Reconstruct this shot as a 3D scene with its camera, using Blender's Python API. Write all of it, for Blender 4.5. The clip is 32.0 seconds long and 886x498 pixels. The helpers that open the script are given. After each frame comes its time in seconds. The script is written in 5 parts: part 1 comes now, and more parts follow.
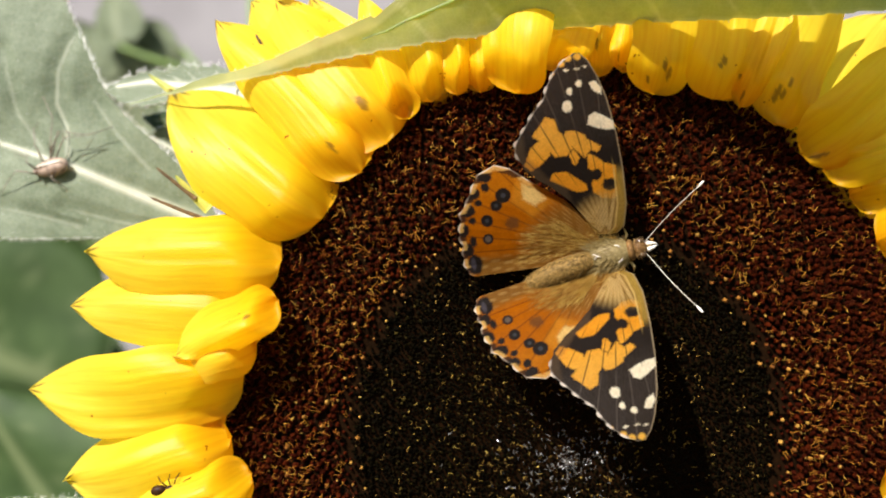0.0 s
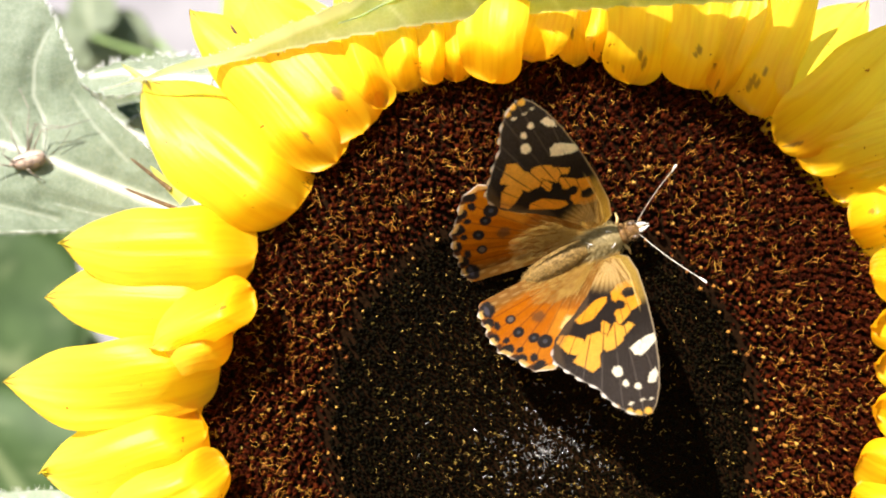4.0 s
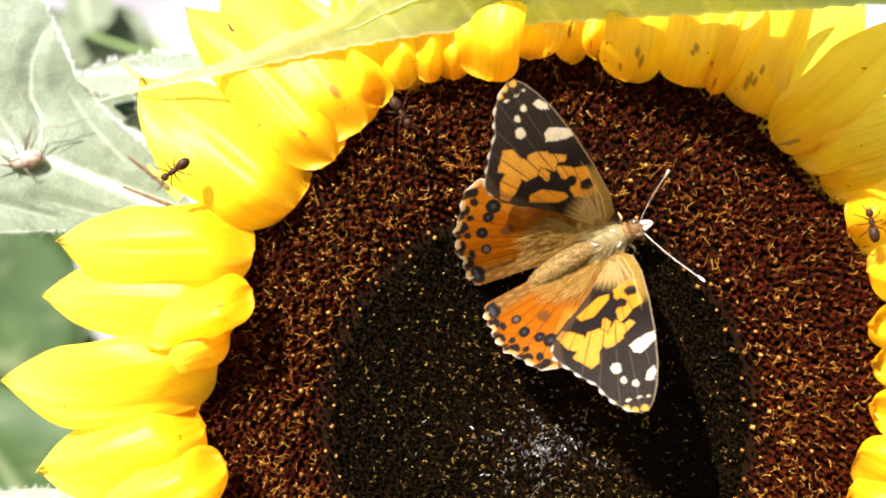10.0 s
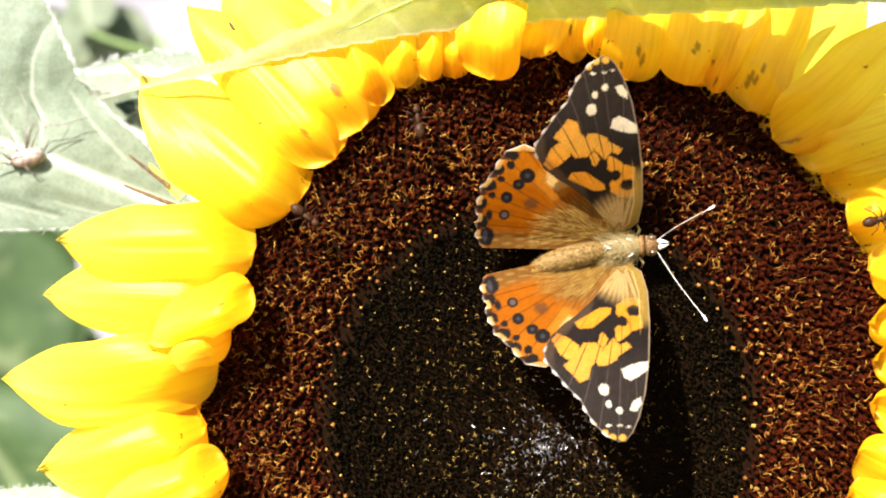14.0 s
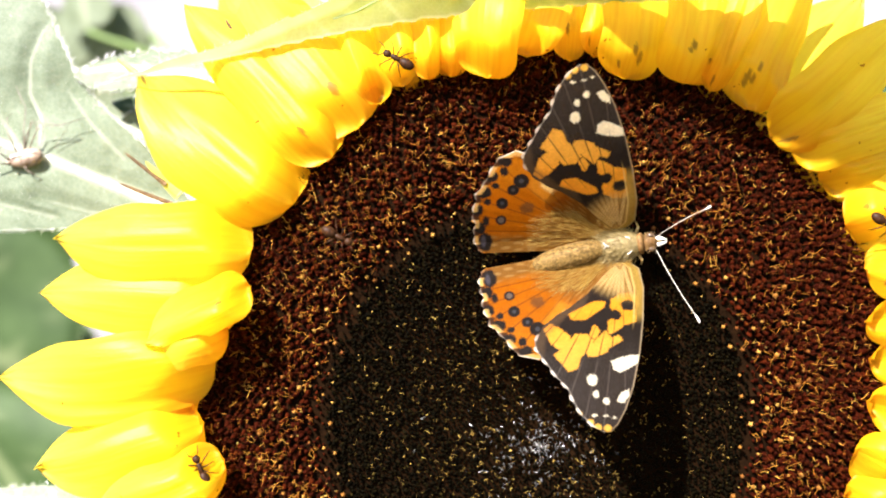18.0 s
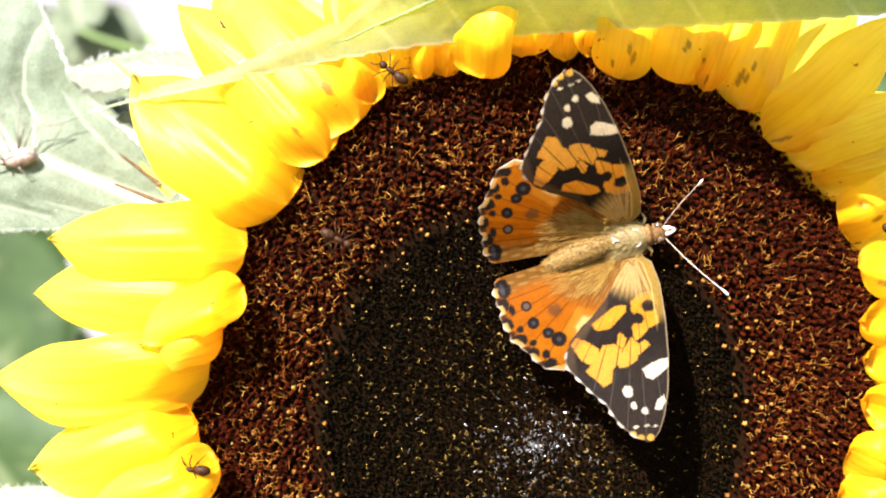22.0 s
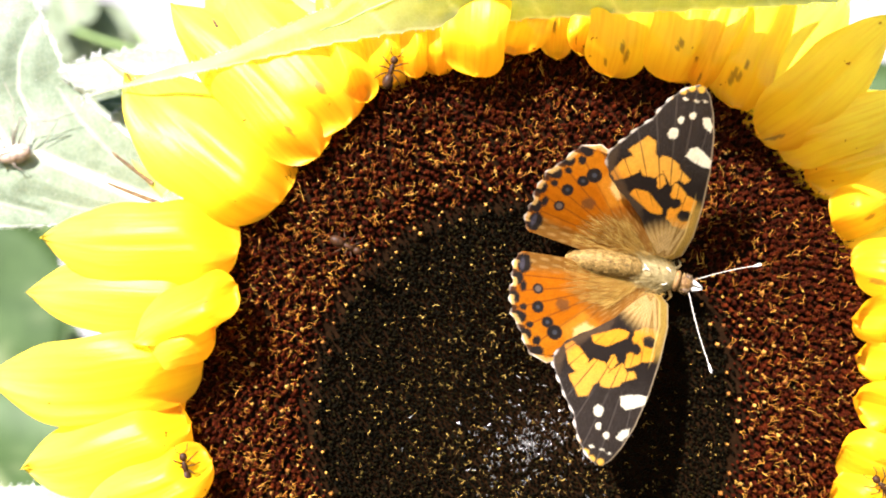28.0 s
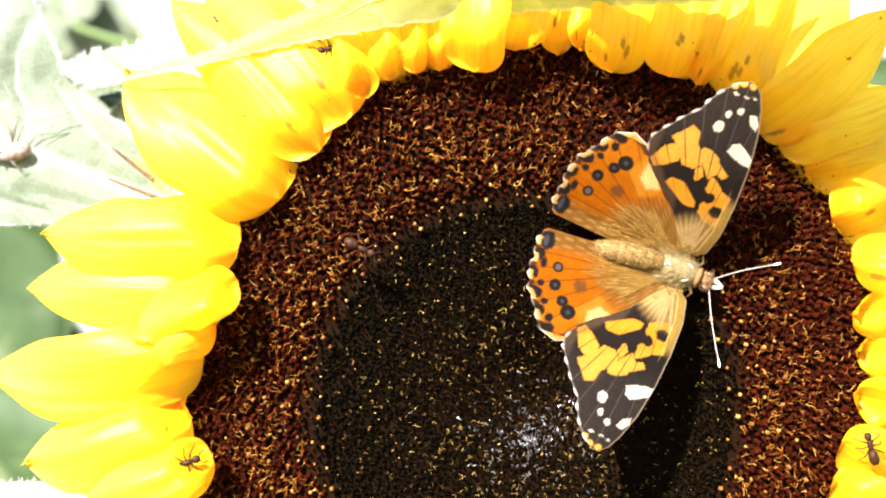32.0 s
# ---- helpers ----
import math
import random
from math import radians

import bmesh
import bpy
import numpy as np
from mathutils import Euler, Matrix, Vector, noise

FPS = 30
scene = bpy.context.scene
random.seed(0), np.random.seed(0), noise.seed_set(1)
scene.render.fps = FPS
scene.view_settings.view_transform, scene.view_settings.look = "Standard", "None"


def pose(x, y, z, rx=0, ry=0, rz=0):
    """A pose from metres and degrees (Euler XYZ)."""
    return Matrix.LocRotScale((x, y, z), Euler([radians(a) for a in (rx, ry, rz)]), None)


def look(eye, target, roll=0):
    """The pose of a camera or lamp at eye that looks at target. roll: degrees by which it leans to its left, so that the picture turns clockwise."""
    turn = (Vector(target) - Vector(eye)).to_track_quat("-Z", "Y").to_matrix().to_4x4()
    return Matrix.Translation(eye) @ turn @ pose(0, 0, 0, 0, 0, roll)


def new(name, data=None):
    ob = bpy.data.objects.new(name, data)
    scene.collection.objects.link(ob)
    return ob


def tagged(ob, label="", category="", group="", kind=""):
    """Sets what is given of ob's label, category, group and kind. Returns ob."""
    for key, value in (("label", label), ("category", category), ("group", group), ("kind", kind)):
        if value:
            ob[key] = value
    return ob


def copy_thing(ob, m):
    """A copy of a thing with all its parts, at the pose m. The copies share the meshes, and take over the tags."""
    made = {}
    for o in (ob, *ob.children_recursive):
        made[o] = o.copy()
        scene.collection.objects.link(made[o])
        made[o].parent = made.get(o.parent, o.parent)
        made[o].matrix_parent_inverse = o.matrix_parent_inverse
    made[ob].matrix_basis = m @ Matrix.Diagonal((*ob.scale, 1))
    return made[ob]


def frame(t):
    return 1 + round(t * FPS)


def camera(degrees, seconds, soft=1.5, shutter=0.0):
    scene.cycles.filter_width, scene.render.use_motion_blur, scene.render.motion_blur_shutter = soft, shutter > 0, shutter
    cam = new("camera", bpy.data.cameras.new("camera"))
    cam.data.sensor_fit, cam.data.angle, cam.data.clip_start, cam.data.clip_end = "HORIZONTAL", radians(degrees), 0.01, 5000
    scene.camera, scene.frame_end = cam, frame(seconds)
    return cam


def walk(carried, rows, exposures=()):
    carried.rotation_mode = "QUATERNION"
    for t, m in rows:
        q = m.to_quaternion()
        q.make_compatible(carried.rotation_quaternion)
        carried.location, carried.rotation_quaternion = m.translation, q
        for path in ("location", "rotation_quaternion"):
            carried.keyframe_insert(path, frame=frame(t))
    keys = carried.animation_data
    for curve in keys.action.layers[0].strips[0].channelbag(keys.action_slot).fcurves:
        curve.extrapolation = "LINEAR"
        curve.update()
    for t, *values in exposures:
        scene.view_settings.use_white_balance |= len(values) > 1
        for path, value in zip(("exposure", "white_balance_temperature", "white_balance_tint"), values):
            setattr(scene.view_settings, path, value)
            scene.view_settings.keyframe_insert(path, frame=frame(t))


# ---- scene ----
cam = camera(40.0, 32.0, soft=2.0)
cam.data.dof.use_dof, cam.data.dof.focus_distance, cam.data.dof.aperture_fstop = True, 0.174, 22.0
EYE = 1.5
ROWS = [
    (0, 1.244, 0.526, -0.260),
    (0.5, 0.978, 0.384, -0.218),
    (1, 0.749, 0.239, -0.176),
    (1.5, 0.516, 0.183, -0.134),
    (2, 0.513, 0.174, -0.091),
    (2.5, 0.378, 0.186, -0.107),
    (3, 0.349, 0.211, -0.110),
    (3.5, 0.236, 0.132, -0.061),
    (5.5, 0.039, -0.005, -0.012),
    (6, 0.088, 0.021, -0.036),
    (6.5, 0.037, -0.007, -0.001),
    (7, 0.039, -0.040, -0.000),
    (7.5, -0.001, -0.034, -0.037),
    (8, -0.013, -0.045, -0.002),
    (8.5, -0.043, -0.012, -0.038),
    (9, 0.000, 0.000, -0.000),
    (9.5, 0.000, 0.000, -0.000),
    (10, 0.005, -0.040, 0.003),
    (10.5, -0.000, -0.040, -0.000),
    (11, -0.037, -0.000, -0.004),
    (11.5, 0.022, -0.042, -0.012),
    (12, -0.003, -0.000, -0.003),
    (12.5, -0.000, -0.080, 0.001),
    (13, -0.045, -0.121, 0.011),
    (13.5, -0.065, -0.106, 0.001),
    (14, 0.053, -0.108, -0.016),
    (14.5, -0.044, -0.077, 0.025),
    (16.5, 0.195, -0.233, -0.073),
    (17, -0.175, -0.121, 0.015),
    (17.5, 0.156, -0.206, -0.069),
    (18, -0.077, -0.178, 0.004),
    (18.5, -0.114, -0.241, 0.011),
    (19, 0.145, -0.284, -0.032),
    (19.5, -0.240, -0.159, 0.019),
    (20, 0.074, -0.250, -0.005),
    (20.5, -0.224, -0.155, 0.037),
    (21, -0.260, -0.196, 0.056),
    (21.5, 0.189, -0.226, -0.083),
    (22, -0.347, -0.185, 0.074),
    (22.5, 0.032, -0.308, -0.042),
    (23, -0.319, -0.168, 0.029),
    (23.5, -0.078, -0.242, 0.005),
    (24, 0.247, -0.235, -0.079),
    (24.5, -0.075, -0.151, -0.057),
    (25, 0.004, -0.200, -0.013),
    (25.5, -0.456, -0.192, 0.065),
    (27.5, -0.474, -0.184, 0.091),
    (28, -0.664, -0.249, 0.145),
    (28.5, -0.431, -0.188, 0.103),
    (29, -0.754, -0.258, 0.172),
    (29.5, -0.552, -0.282, 0.110),
    (30, -0.617, -0.258, 0.155),
    (30.5, -0.815, -0.300, 0.150),
    (31, -0.591, -0.291, 0.077),
    (31.5, -0.941, -0.258, 0.216),
    (32, -0.647, -0.464, 0.170),
]
walk(cam, [(t, pose(0, 0, EYE, 90 + pitch, roll, yaw)) for t, yaw, pitch, roll in ROWS],
     exposures=[(0, 1.05, 6500, 16), (1, 1.25, 6480, 16), (3, 1.60, 6450, 17), (6, 1.82, 6400, 18), (14, 2.02, 6300, 19), (20, 2.10, 6220, 20), (28, 2.36, 6150, 21), (32, 2.46, 6150, 21)])

# ---- light ----
SUN_UP, SUN_SIDE = 40.0, -33.0      # height of the sun, and how far it stands to the right of the eye's back
world = bpy.data.worlds.new("world")
scene.world = world
world.use_nodes = True
sky = world.node_tree.nodes.new("ShaderNodeTexSky")
sky.sky_type, sky.sun_disc = "NISHITA", False
sky.sun_elevation, sky.sun_rotation = radians(SUN_UP), radians(180 - SUN_SIDE)
world.node_tree.links.new(sky.outputs[0], world.node_tree.nodes["Background"].inputs[0])
world.node_tree.nodes["Background"].inputs[1].default_value = 0.07
sun_data = bpy.data.lights.new("sun", "SUN")
sun_data.energy, sun_data.angle, sun_data.color = 5.0, radians(0.53), (1.0, 0.95, 0.86)
sun = new("sun", sun_data)
sun_way = Vector((math.sin(radians(SUN_SIDE)) * math.cos(radians(SUN_UP)), -math.cos(radians(SUN_SIDE)) * math.cos(radians(SUN_UP)), math.sin(radians(SUN_UP))))
sun.matrix_world = look(sun_way * 6, (0, 0, 0))
tagged(sun, "high bright summer sun", "sun", kind="structure")


# ---- materials ----
def shader(name, rough=0.5, spec=0.4):
    m = bpy.data.materials.new(name)
    m.use_nodes = True
    b = m.node_tree.nodes["Principled BSDF"]
    b.inputs["Roughness"].default_value = rough
    b.inputs["Specular IOR Level"].default_value = spec
    return m, m.node_tree.nodes, m.node_tree.links, b


def grain(n, l, scale, detail=4.0, stretch=None):
    tex = n.new("ShaderNodeTexNoise")
    tex.inputs["Scale"].default_value, tex.inputs["Detail"].default_value = scale, detail
    co = n.new("ShaderNodeTexCoord")
    if stretch:
        mp = n.new("ShaderNodeMapping")
        mp.inputs["Scale"].default_value = stretch
        l.new(co.outputs["Object"], mp.inputs[0])
        l.new(mp.outputs[0], tex.inputs["Vector"])
    else:
        l.new(co.outputs["Object"], tex.inputs["Vector"])
    return tex.outputs["Fac"]


def ramp(n, l, source, stops):
    r = n.new("ShaderNodeValToRGB")
    while len(r.color_ramp.elements) < len(stops):
        r.color_ramp.elements.new(0.5)
    for e, (p, c) in zip(r.color_ramp.elements, stops):
        e.position, e.color = p, (*c, 1)
    l.new(source, r.inputs[0])
    return r.outputs[0]


def mixed(n, l, kind, fac, a, b):
    x = n.new("ShaderNodeMix")
    x.data_type, x.blend_type = "RGBA", kind
    for v, i in ((fac, 0), (a, 6), (b, 7)):
        if hasattr(v, "links"):
            l.new(v, x.inputs[i])
        else:
            x.inputs[i].default_value = v if i == 0 else (*v, 1)
    return x.outputs[2]


def relief(n, l, b, height, strength, distance):
    bump = n.new("ShaderNodeBump")
    bump.inputs["Strength"].default_value, bump.inputs["Distance"].default_value = strength, distance
    l.new(height, bump.inputs["Height"])
    l.new(bump.outputs[0], b.inputs["Normal"])


def leafy(m, n, l, b, colour, share):
    """Lets light through a thin blade: mixes a translucent share in."""
    tr = n.new("ShaderNodeBsdfTranslucent")
    mix = n.new("ShaderNodeMixShader")
    mix.inputs[0].default_value = share
    if hasattr(colour, "links"):
        l.new(colour, tr.inputs[0])
    else:
        tr.inputs[0].default_value = (*colour, 1)
    l.new(b.outputs[0], mix.inputs[1])
    l.new(tr.outputs[0], mix.inputs[2])
    l.new(mix.outputs[0], n["Material Output"].inputs[0])


def plain(name, dark, light, scale, rough=0.5, spec=0.4, bump=0.0, distance=0.0001, stretch=None):
    m, n, l, b = shader(name, rough, spec)
    g = grain(n, l, scale, stretch=stretch)
    l.new(ramp(n, l, g, [(0.3, dark), (0.7, light)]), b.inputs["Base Color"])
    if bump:
        relief(n, l, b, g, bump, distance)
    return m


def by_island(name, stops, rough, spec, bump_scale=6000.0):
    """Colour by the single floret or hair of a joined mesh."""
    m, n, l, b = shader(name, rough, spec)
    geo = n.new("ShaderNodeNewGeometry")
    c = ramp(n, l, geo.outputs["Random Per Island"], stops)
    g = grain(n, l, bump_scale)
    l.new(mixed(n, l, "MULTIPLY", 0.5, c, ramp(n, l, g, [(0.3, (0.5, 0.5, 0.5)), (0.7, (1.0, 1.0, 1.0))])), b.inputs["Base Color"])
    return m


def petal_material():
    m, n, l, b = shader("yellow_petal", 0.42, 0.3)
    at = n.new("ShaderNodeAttribute")
    at.attribute_name = "along"
    side = n.new("ShaderNodeAttribute")
    side.attribute_name = "across"
    tint = ramp(n, l, at.outputs["Fac"], [(0.0, (0.82, 0.43, 0.003)), (0.22, (0.92, 0.625, 0.007)), (0.5, (0.94, 0.73, 0.035)), (1.0, (0.94, 0.77, 0.085))])
    lay_out = n.new("ShaderNodeCombineXYZ")
    l.new(side.outputs["Fac"], lay_out.inputs[0])
    stretch = n.new("ShaderNodeMath")
    stretch.operation = "MULTIPLY"
    stretch.inputs[1].default_value = 0.35
    l.new(at.outputs["Fac"], stretch.inputs[0])
    l.new(stretch.outputs[0], lay_out.inputs[1])
    stripe = n.new("ShaderNodeTexNoise")
    stripe.inputs["Scale"].default_value, stripe.inputs["Detail"].default_value = 7.0, 5.0
    l.new(lay_out.outputs[0], stripe.inputs["Vector"])
    fine = grain(n, l, 420.0, 5.0)
    wide = grain(n, l, 60.0, 3.0)
    c = mixed(n, l, "MULTIPLY", 0.5, tint, ramp(n, l, wide, [(0.35, (0.86, 0.78, 0.6)), (0.65, (1.0, 1.0, 1.0))]))
    c = mixed(n, l, "MULTIPLY", 0.8, c, ramp(n, l, stripe.outputs["Fac"], [(0.36, (0.94, 0.84, 0.6)), (0.56, (1.0, 1.0, 1.0))]))
    spots = grain(n, l, 900.0, 1.0)
    c = mixed(n, l, "MULTIPLY", 1.0, c, ramp(n, l, spots, [(0.215, (0.45, 0.25, 0.1)), (0.235, (1.0, 1.0, 1.0))]))
    st = n.new("ShaderNodeAttribute")
    st.attribute_name = "stain"
    c = mixed(n, l, "MIX", st.outputs["Fac"], c, (0.16, 0.075, 0.02))
    l.new(c, b.inputs["Base Color"])
    height = mixed(n, l, "MIX", 0.3, stripe.outputs["Color"], fine)
    relief(n, l, b, height, 0.45, 0.0006)
    leafy(m, n, l, b, mixed(n, l, "MULTIPLY", 1.0, c, (1.06, 1.09, 0.6)), 0.64)
    return m


def leaf_material(name, dark, light, vein, share=0.3, through_=(0.95, 1.0, 0.5)):
    m, n, l, b = shader(name, 0.6, 0.25)
    at = n.new("ShaderNodeAttribute")
    at.attribute_name = "vein"
    wide, fine = grain(n, l, 45.0, 4.0), grain(n, l, 500.0, 5.0)
    c = ramp(n, l, wide, [(0.3, dark), (0.7, light)])
    c = mixed(n, l, "MULTIPLY", 0.45, c, ramp(n, l, fine, [(0.3, (0.6, 0.65, 0.6)), (0.7, (1.0, 1.0, 1.0))]))
    net = n.new("ShaderNodeTexVoronoi")
    net.feature = "DISTANCE_TO_EDGE"
    net.inputs["Scale"].default_value = 1100.0
    where = n.new("ShaderNodeTexCoord")
    l.new(where.outputs["Object"], net.inputs["Vector"])
    c = mixed(n, l, "MIX", ramp(n, l, net.outputs["Distance"], [(0.0, (0.10, 0.10, 0.10)), (0.10, (0.0, 0.0, 0.0))]), c, vein)
    c = mixed(n, l, "MIX", at.outputs["Fac"], c, vein)
    l.new(c, b.inputs["Base Color"])
    relief(n, l, b, fine, 0.5, 0.0004)
    leafy(m, n, l, b, mixed(n, l, "MULTIPLY", 1.0, c, through_), share)
    return m


def wing_material():
    m, n, l, b = shader("scaled_wing", 0.5, 0.03)
    at = n.new("ShaderNodeAttribute")
    at.attribute_name = "pigment"
    fine, mid = grain(n, l, 5200.0, 3.0), grain(n, l, 900.0, 3.0)
    c = mixed(n, l, "MULTIPLY", 0.55, at.outputs["Color"], ramp(n, l, fine, [(0.3, (0.55, 0.5, 0.45)), (0.7, (1.0, 1.0, 1.0))]))
    c = mixed(n, l, "MULTIPLY", 0.35, c, ramp(n, l, mid, [(0.3, (0.6, 0.55, 0.5)), (0.7, (1.0, 1.0, 1.0))]))
    l.new(c, b.inputs["Base Color"])
    relief(n, l, b, fine, 0.35, 0.00006)
    leafy(m, n, l, b, mixed(n, l, "MULTIPLY", 1.0, c, (1.27, 1.08, 0.60)), 0.64)
    return m


PETAL = petal_material()
LEAF = leaf_material("rough_green_leaf", (0.125, 0.165, 0.10), (0.205, 0.25, 0.165), (0.66, 0.68, 0.56))
LEAF_TOP = leaf_material("light_green_leaf", (0.21, 0.26, 0.10), (0.28, 0.335, 0.15), (0.42, 0.47, 0.35), 0.66, (1.9, 2.0, 1.0))
LEAF_FAR = leaf_material("garden_leaf", (0.026, 0.056, 0.014), (0.056, 0.10, 0.03), (0.14, 0.18, 0.08))
# lighter copy of the garden leaf: sunlight put into the colour
LEAF_FAR_LIT = leaf_material("lit_garden_leaf", (0.15, 0.19, 0.11), (0.26, 0.31, 0.20), (0.30, 0.34, 0.22), 0.45)
BRACT = plain("bract_green", (0.22, 0.26, 0.05), (0.40, 0.38, 0.08), 900, 0.6, 0.3, 0.3)
BRACT_DRY = plain("dry_bract_tip", (0.05, 0.03, 0.015), (0.14, 0.09, 0.04), 900, 0.7, 0.2, 0.3)
STEM = plain("stem_green", (0.10, 0.17, 0.05), (0.18, 0.26, 0.08), 300, 0.6, 0.3, 0.4, 0.0004)
LEAF_HAIR = plain("leaf_bristle", (0.75, 0.78, 0.70), (0.9, 0.9, 0.85), 900, 0.5, 0.4)
DISC = plain("disc_bed", (0.0045, 0.0020, 0.0006), (0.010, 0.0042, 0.0011), 900, 0.95, 0.03, 0.5, 0.0005)
RED_STOPS = [(0.0, (0.0238, 0.00391, 0.000595)), (0.5, (0.0493, 0.0085, 0.00102)), (0.82, (0.0935, 0.01955, 0.001785)), (0.93, (0.255, 0.0935, 0.0085)), (1.0, (0.425, 0.221, 0.034))]
GOLD_STOPS = [(0.0, (0.1131, 0.0261, 0.00261)), (0.4, (0.2436, 0.08526, 0.00696)), (0.8, (0.4089, 0.1914, 0.02088)), (1.0, (0.5742, 0.3306, 0.0522))]
STIGMA = by_island("brown_stigmas", RED_STOPS, 0.6, 0.05)
STIGMA_GOLD = by_island("golden_stigmas", GOLD_STOPS, 0.55, 0.08)


def by_object(name, stops, rough, spec):
    """Colour by the single thing that wears it."""
    m, n, l, b = shader(name, rough, spec)
    info = n.new("ShaderNodeObjectInfo")
    g = grain(n, l, 6000.0)
    c = ramp(n, l, info.outputs["Random"], stops)
    l.new(mixed(n, l, "MULTIPLY", 0.5, c, ramp(n, l, g, [(0.3, (0.5, 0.5, 0.5)), (0.7, (1.0, 1.0, 1.0))])), b.inputs["Base Color"])
    return m


STIGMA_ONE = by_object("single_stigma", RED_STOPS, 0.6, 0.05)
TUBE = by_island("dark_tubes", [(0.0, (0.017, 0.002125, 0.00034)), (0.7, (0.0306, 0.003995, 0.00051)), (1.0, (0.051, 0.007225, 0.00085))], 0.8, 0.03)
BUD_DARK = by_island("dark_buds", [(0.0, (0.0012, 0.0009, 0.0002)), (0.8, (0.0030, 0.0022, 0.0005)), (0.98, (0.007, 0.0050, 0.0009)), (1.0, (0.05, 0.036, 0.008))], 0.7, 0.02)
BUD_GLOSS = by_island("glossy_buds", [(0.0, (0.02, 0.02, 0.018)), (1.0, (0.09, 0.09, 0.08))], 0.26, 1.0)
BUD_TAN = by_object("tan_buds", [(0.0, (0.13, 0.040, 0.007)), (0.5, (0.29, 0.125, 0.02)), (1.0, (0.50, 0.28, 0.055))], 0.55, 0.15)
POLLEN = by_island("pollen", [(0.0, (0.08, 0.048, 0.009)), (0.6, (0.24, 0.145, 0.024)), (1.0, (0.52, 0.36, 0.08))], 0.6, 0.2)
WING = wing_material()
FUR = by_island("tawny_hair", [(0.0, (0.13, 0.060, 0.007)), (0.5, (0.33, 0.18, 0.026)), (1.0, (0.58, 0.38, 0.09))], 0.5, 0.2)
HEAD = plain("reddish_head", (0.075, 0.036, 0.010), (0.20, 0.11, 0.035), 2500, 0.6, 0.2, 0.5, 0.0002)
FUR_HEAD = by_island("reddish_hair", [(0.0, (0.10, 0.045, 0.011)), (0.7, (0.28, 0.155, 0.045)), (1.0, (0.56, 0.42, 0.20))], 0.55, 0.15)
BODY = plain("tawny_body", (0.055, 0.032, 0.007), (0.22, 0.135, 0.036), 2500, 0.65, 0.15, 0.5, 0.0002)
THORAX = plain("olive_thorax", (0.11, 0.080, 0.030), (0.25, 0.195, 0.085), 1800, 0.55, 0.2, 0.5, 0.0002)
FUR_THORAX = by_island("olive_hair", [(0.0, (0.13, 0.085, 0.022)), (0.6, (0.28, 0.205, 0.075)), (1.0, (0.42, 0.34, 0.16))], 0.5, 0.15)
FUR_BELLY = by_island("short_tawny_hair", [(0.0, (0.05, 0.027, 0.006)), (0.5, (0.16, 0.092, 0.020)), (1.0, (0.34, 0.22, 0.07))], 0.5, 0.15)
EYE_DARK = plain("insect_eye", (0.03, 0.018, 0.010), (0.10, 0.06, 0.03), 3000, 0.2, 0.6)
PALE = plain("pale_scales", (0.55, 0.50, 0.42), (0.8, 0.78, 0.72), 3000, 0.5, 0.3)
FEELER = plain("feeler_grey", (0.34, 0.29, 0.23), (0.60, 0.55, 0.47), 5000, 0.45, 0.4)
LEG = plain("tan_leg", (0.35, 0.24, 0.09), (0.55, 0.40, 0.16), 3000, 0.5, 0.3)
ANT = plain("brown_ant", (0.014, 0.006, 0.002), (0.042, 0.016, 0.005), 2500, 0.5, 0.12)
SPIDER = plain("pinkish_brown", (0.10, 0.065, 0.045), (0.50, 0.39, 0.30), 620, 0.5, 0.4, 0.3)
SPIDER_LEG = plain("spider_leg", (0.10, 0.08, 0.06), (0.26, 0.22, 0.17), 900, 0.5, 0.4)
EARTH = plain("garden_soil", (0.06, 0.05, 0.03), (0.13, 0.12, 0.06), 6, 0.9, 0.2, 0.5, 0.02)
PLASTER = plain("pale_plaster", (0.18, 0.175, 0.18), (0.25, 0.245, 0.25), 5, 0.9, 0.2, 0.3, 0.003)


# ---- mesh helpers ----
def mesh(name, verts, faces, material, parent=None, smooth=True):
    me = bpy.data.meshes.new(name)
    me.from_pydata(np.asarray(verts, float).tolist(), [], faces if isinstance(faces, list) else np.asarray(faces).tolist())
    me.materials.append(material)
    me.polygons.foreach_set("use_smooth", np.full(len(me.polygons), smooth))
    ob = new(name, me)
    ob.parent = parent
    return ob


def attribute(ob, name, values, kind="FLOAT"):
    at = ob.data.attributes.new(name, kind, "POINT")
    at.data.foreach_set("value" if kind == "FLOAT" else "color", np.asarray(values, np.float32).ravel())


def sheet_faces(rows, cols, start=0, flip=False):
    i, j = np.meshgrid(np.arange(rows - 1), np.arange(cols - 1), indexing="ij")
    a = (start + i * cols + j).ravel()
    f = np.stack([a, a + 1, a + cols + 1, a + cols], 1)
    return f[:, ::-1] if flip else f


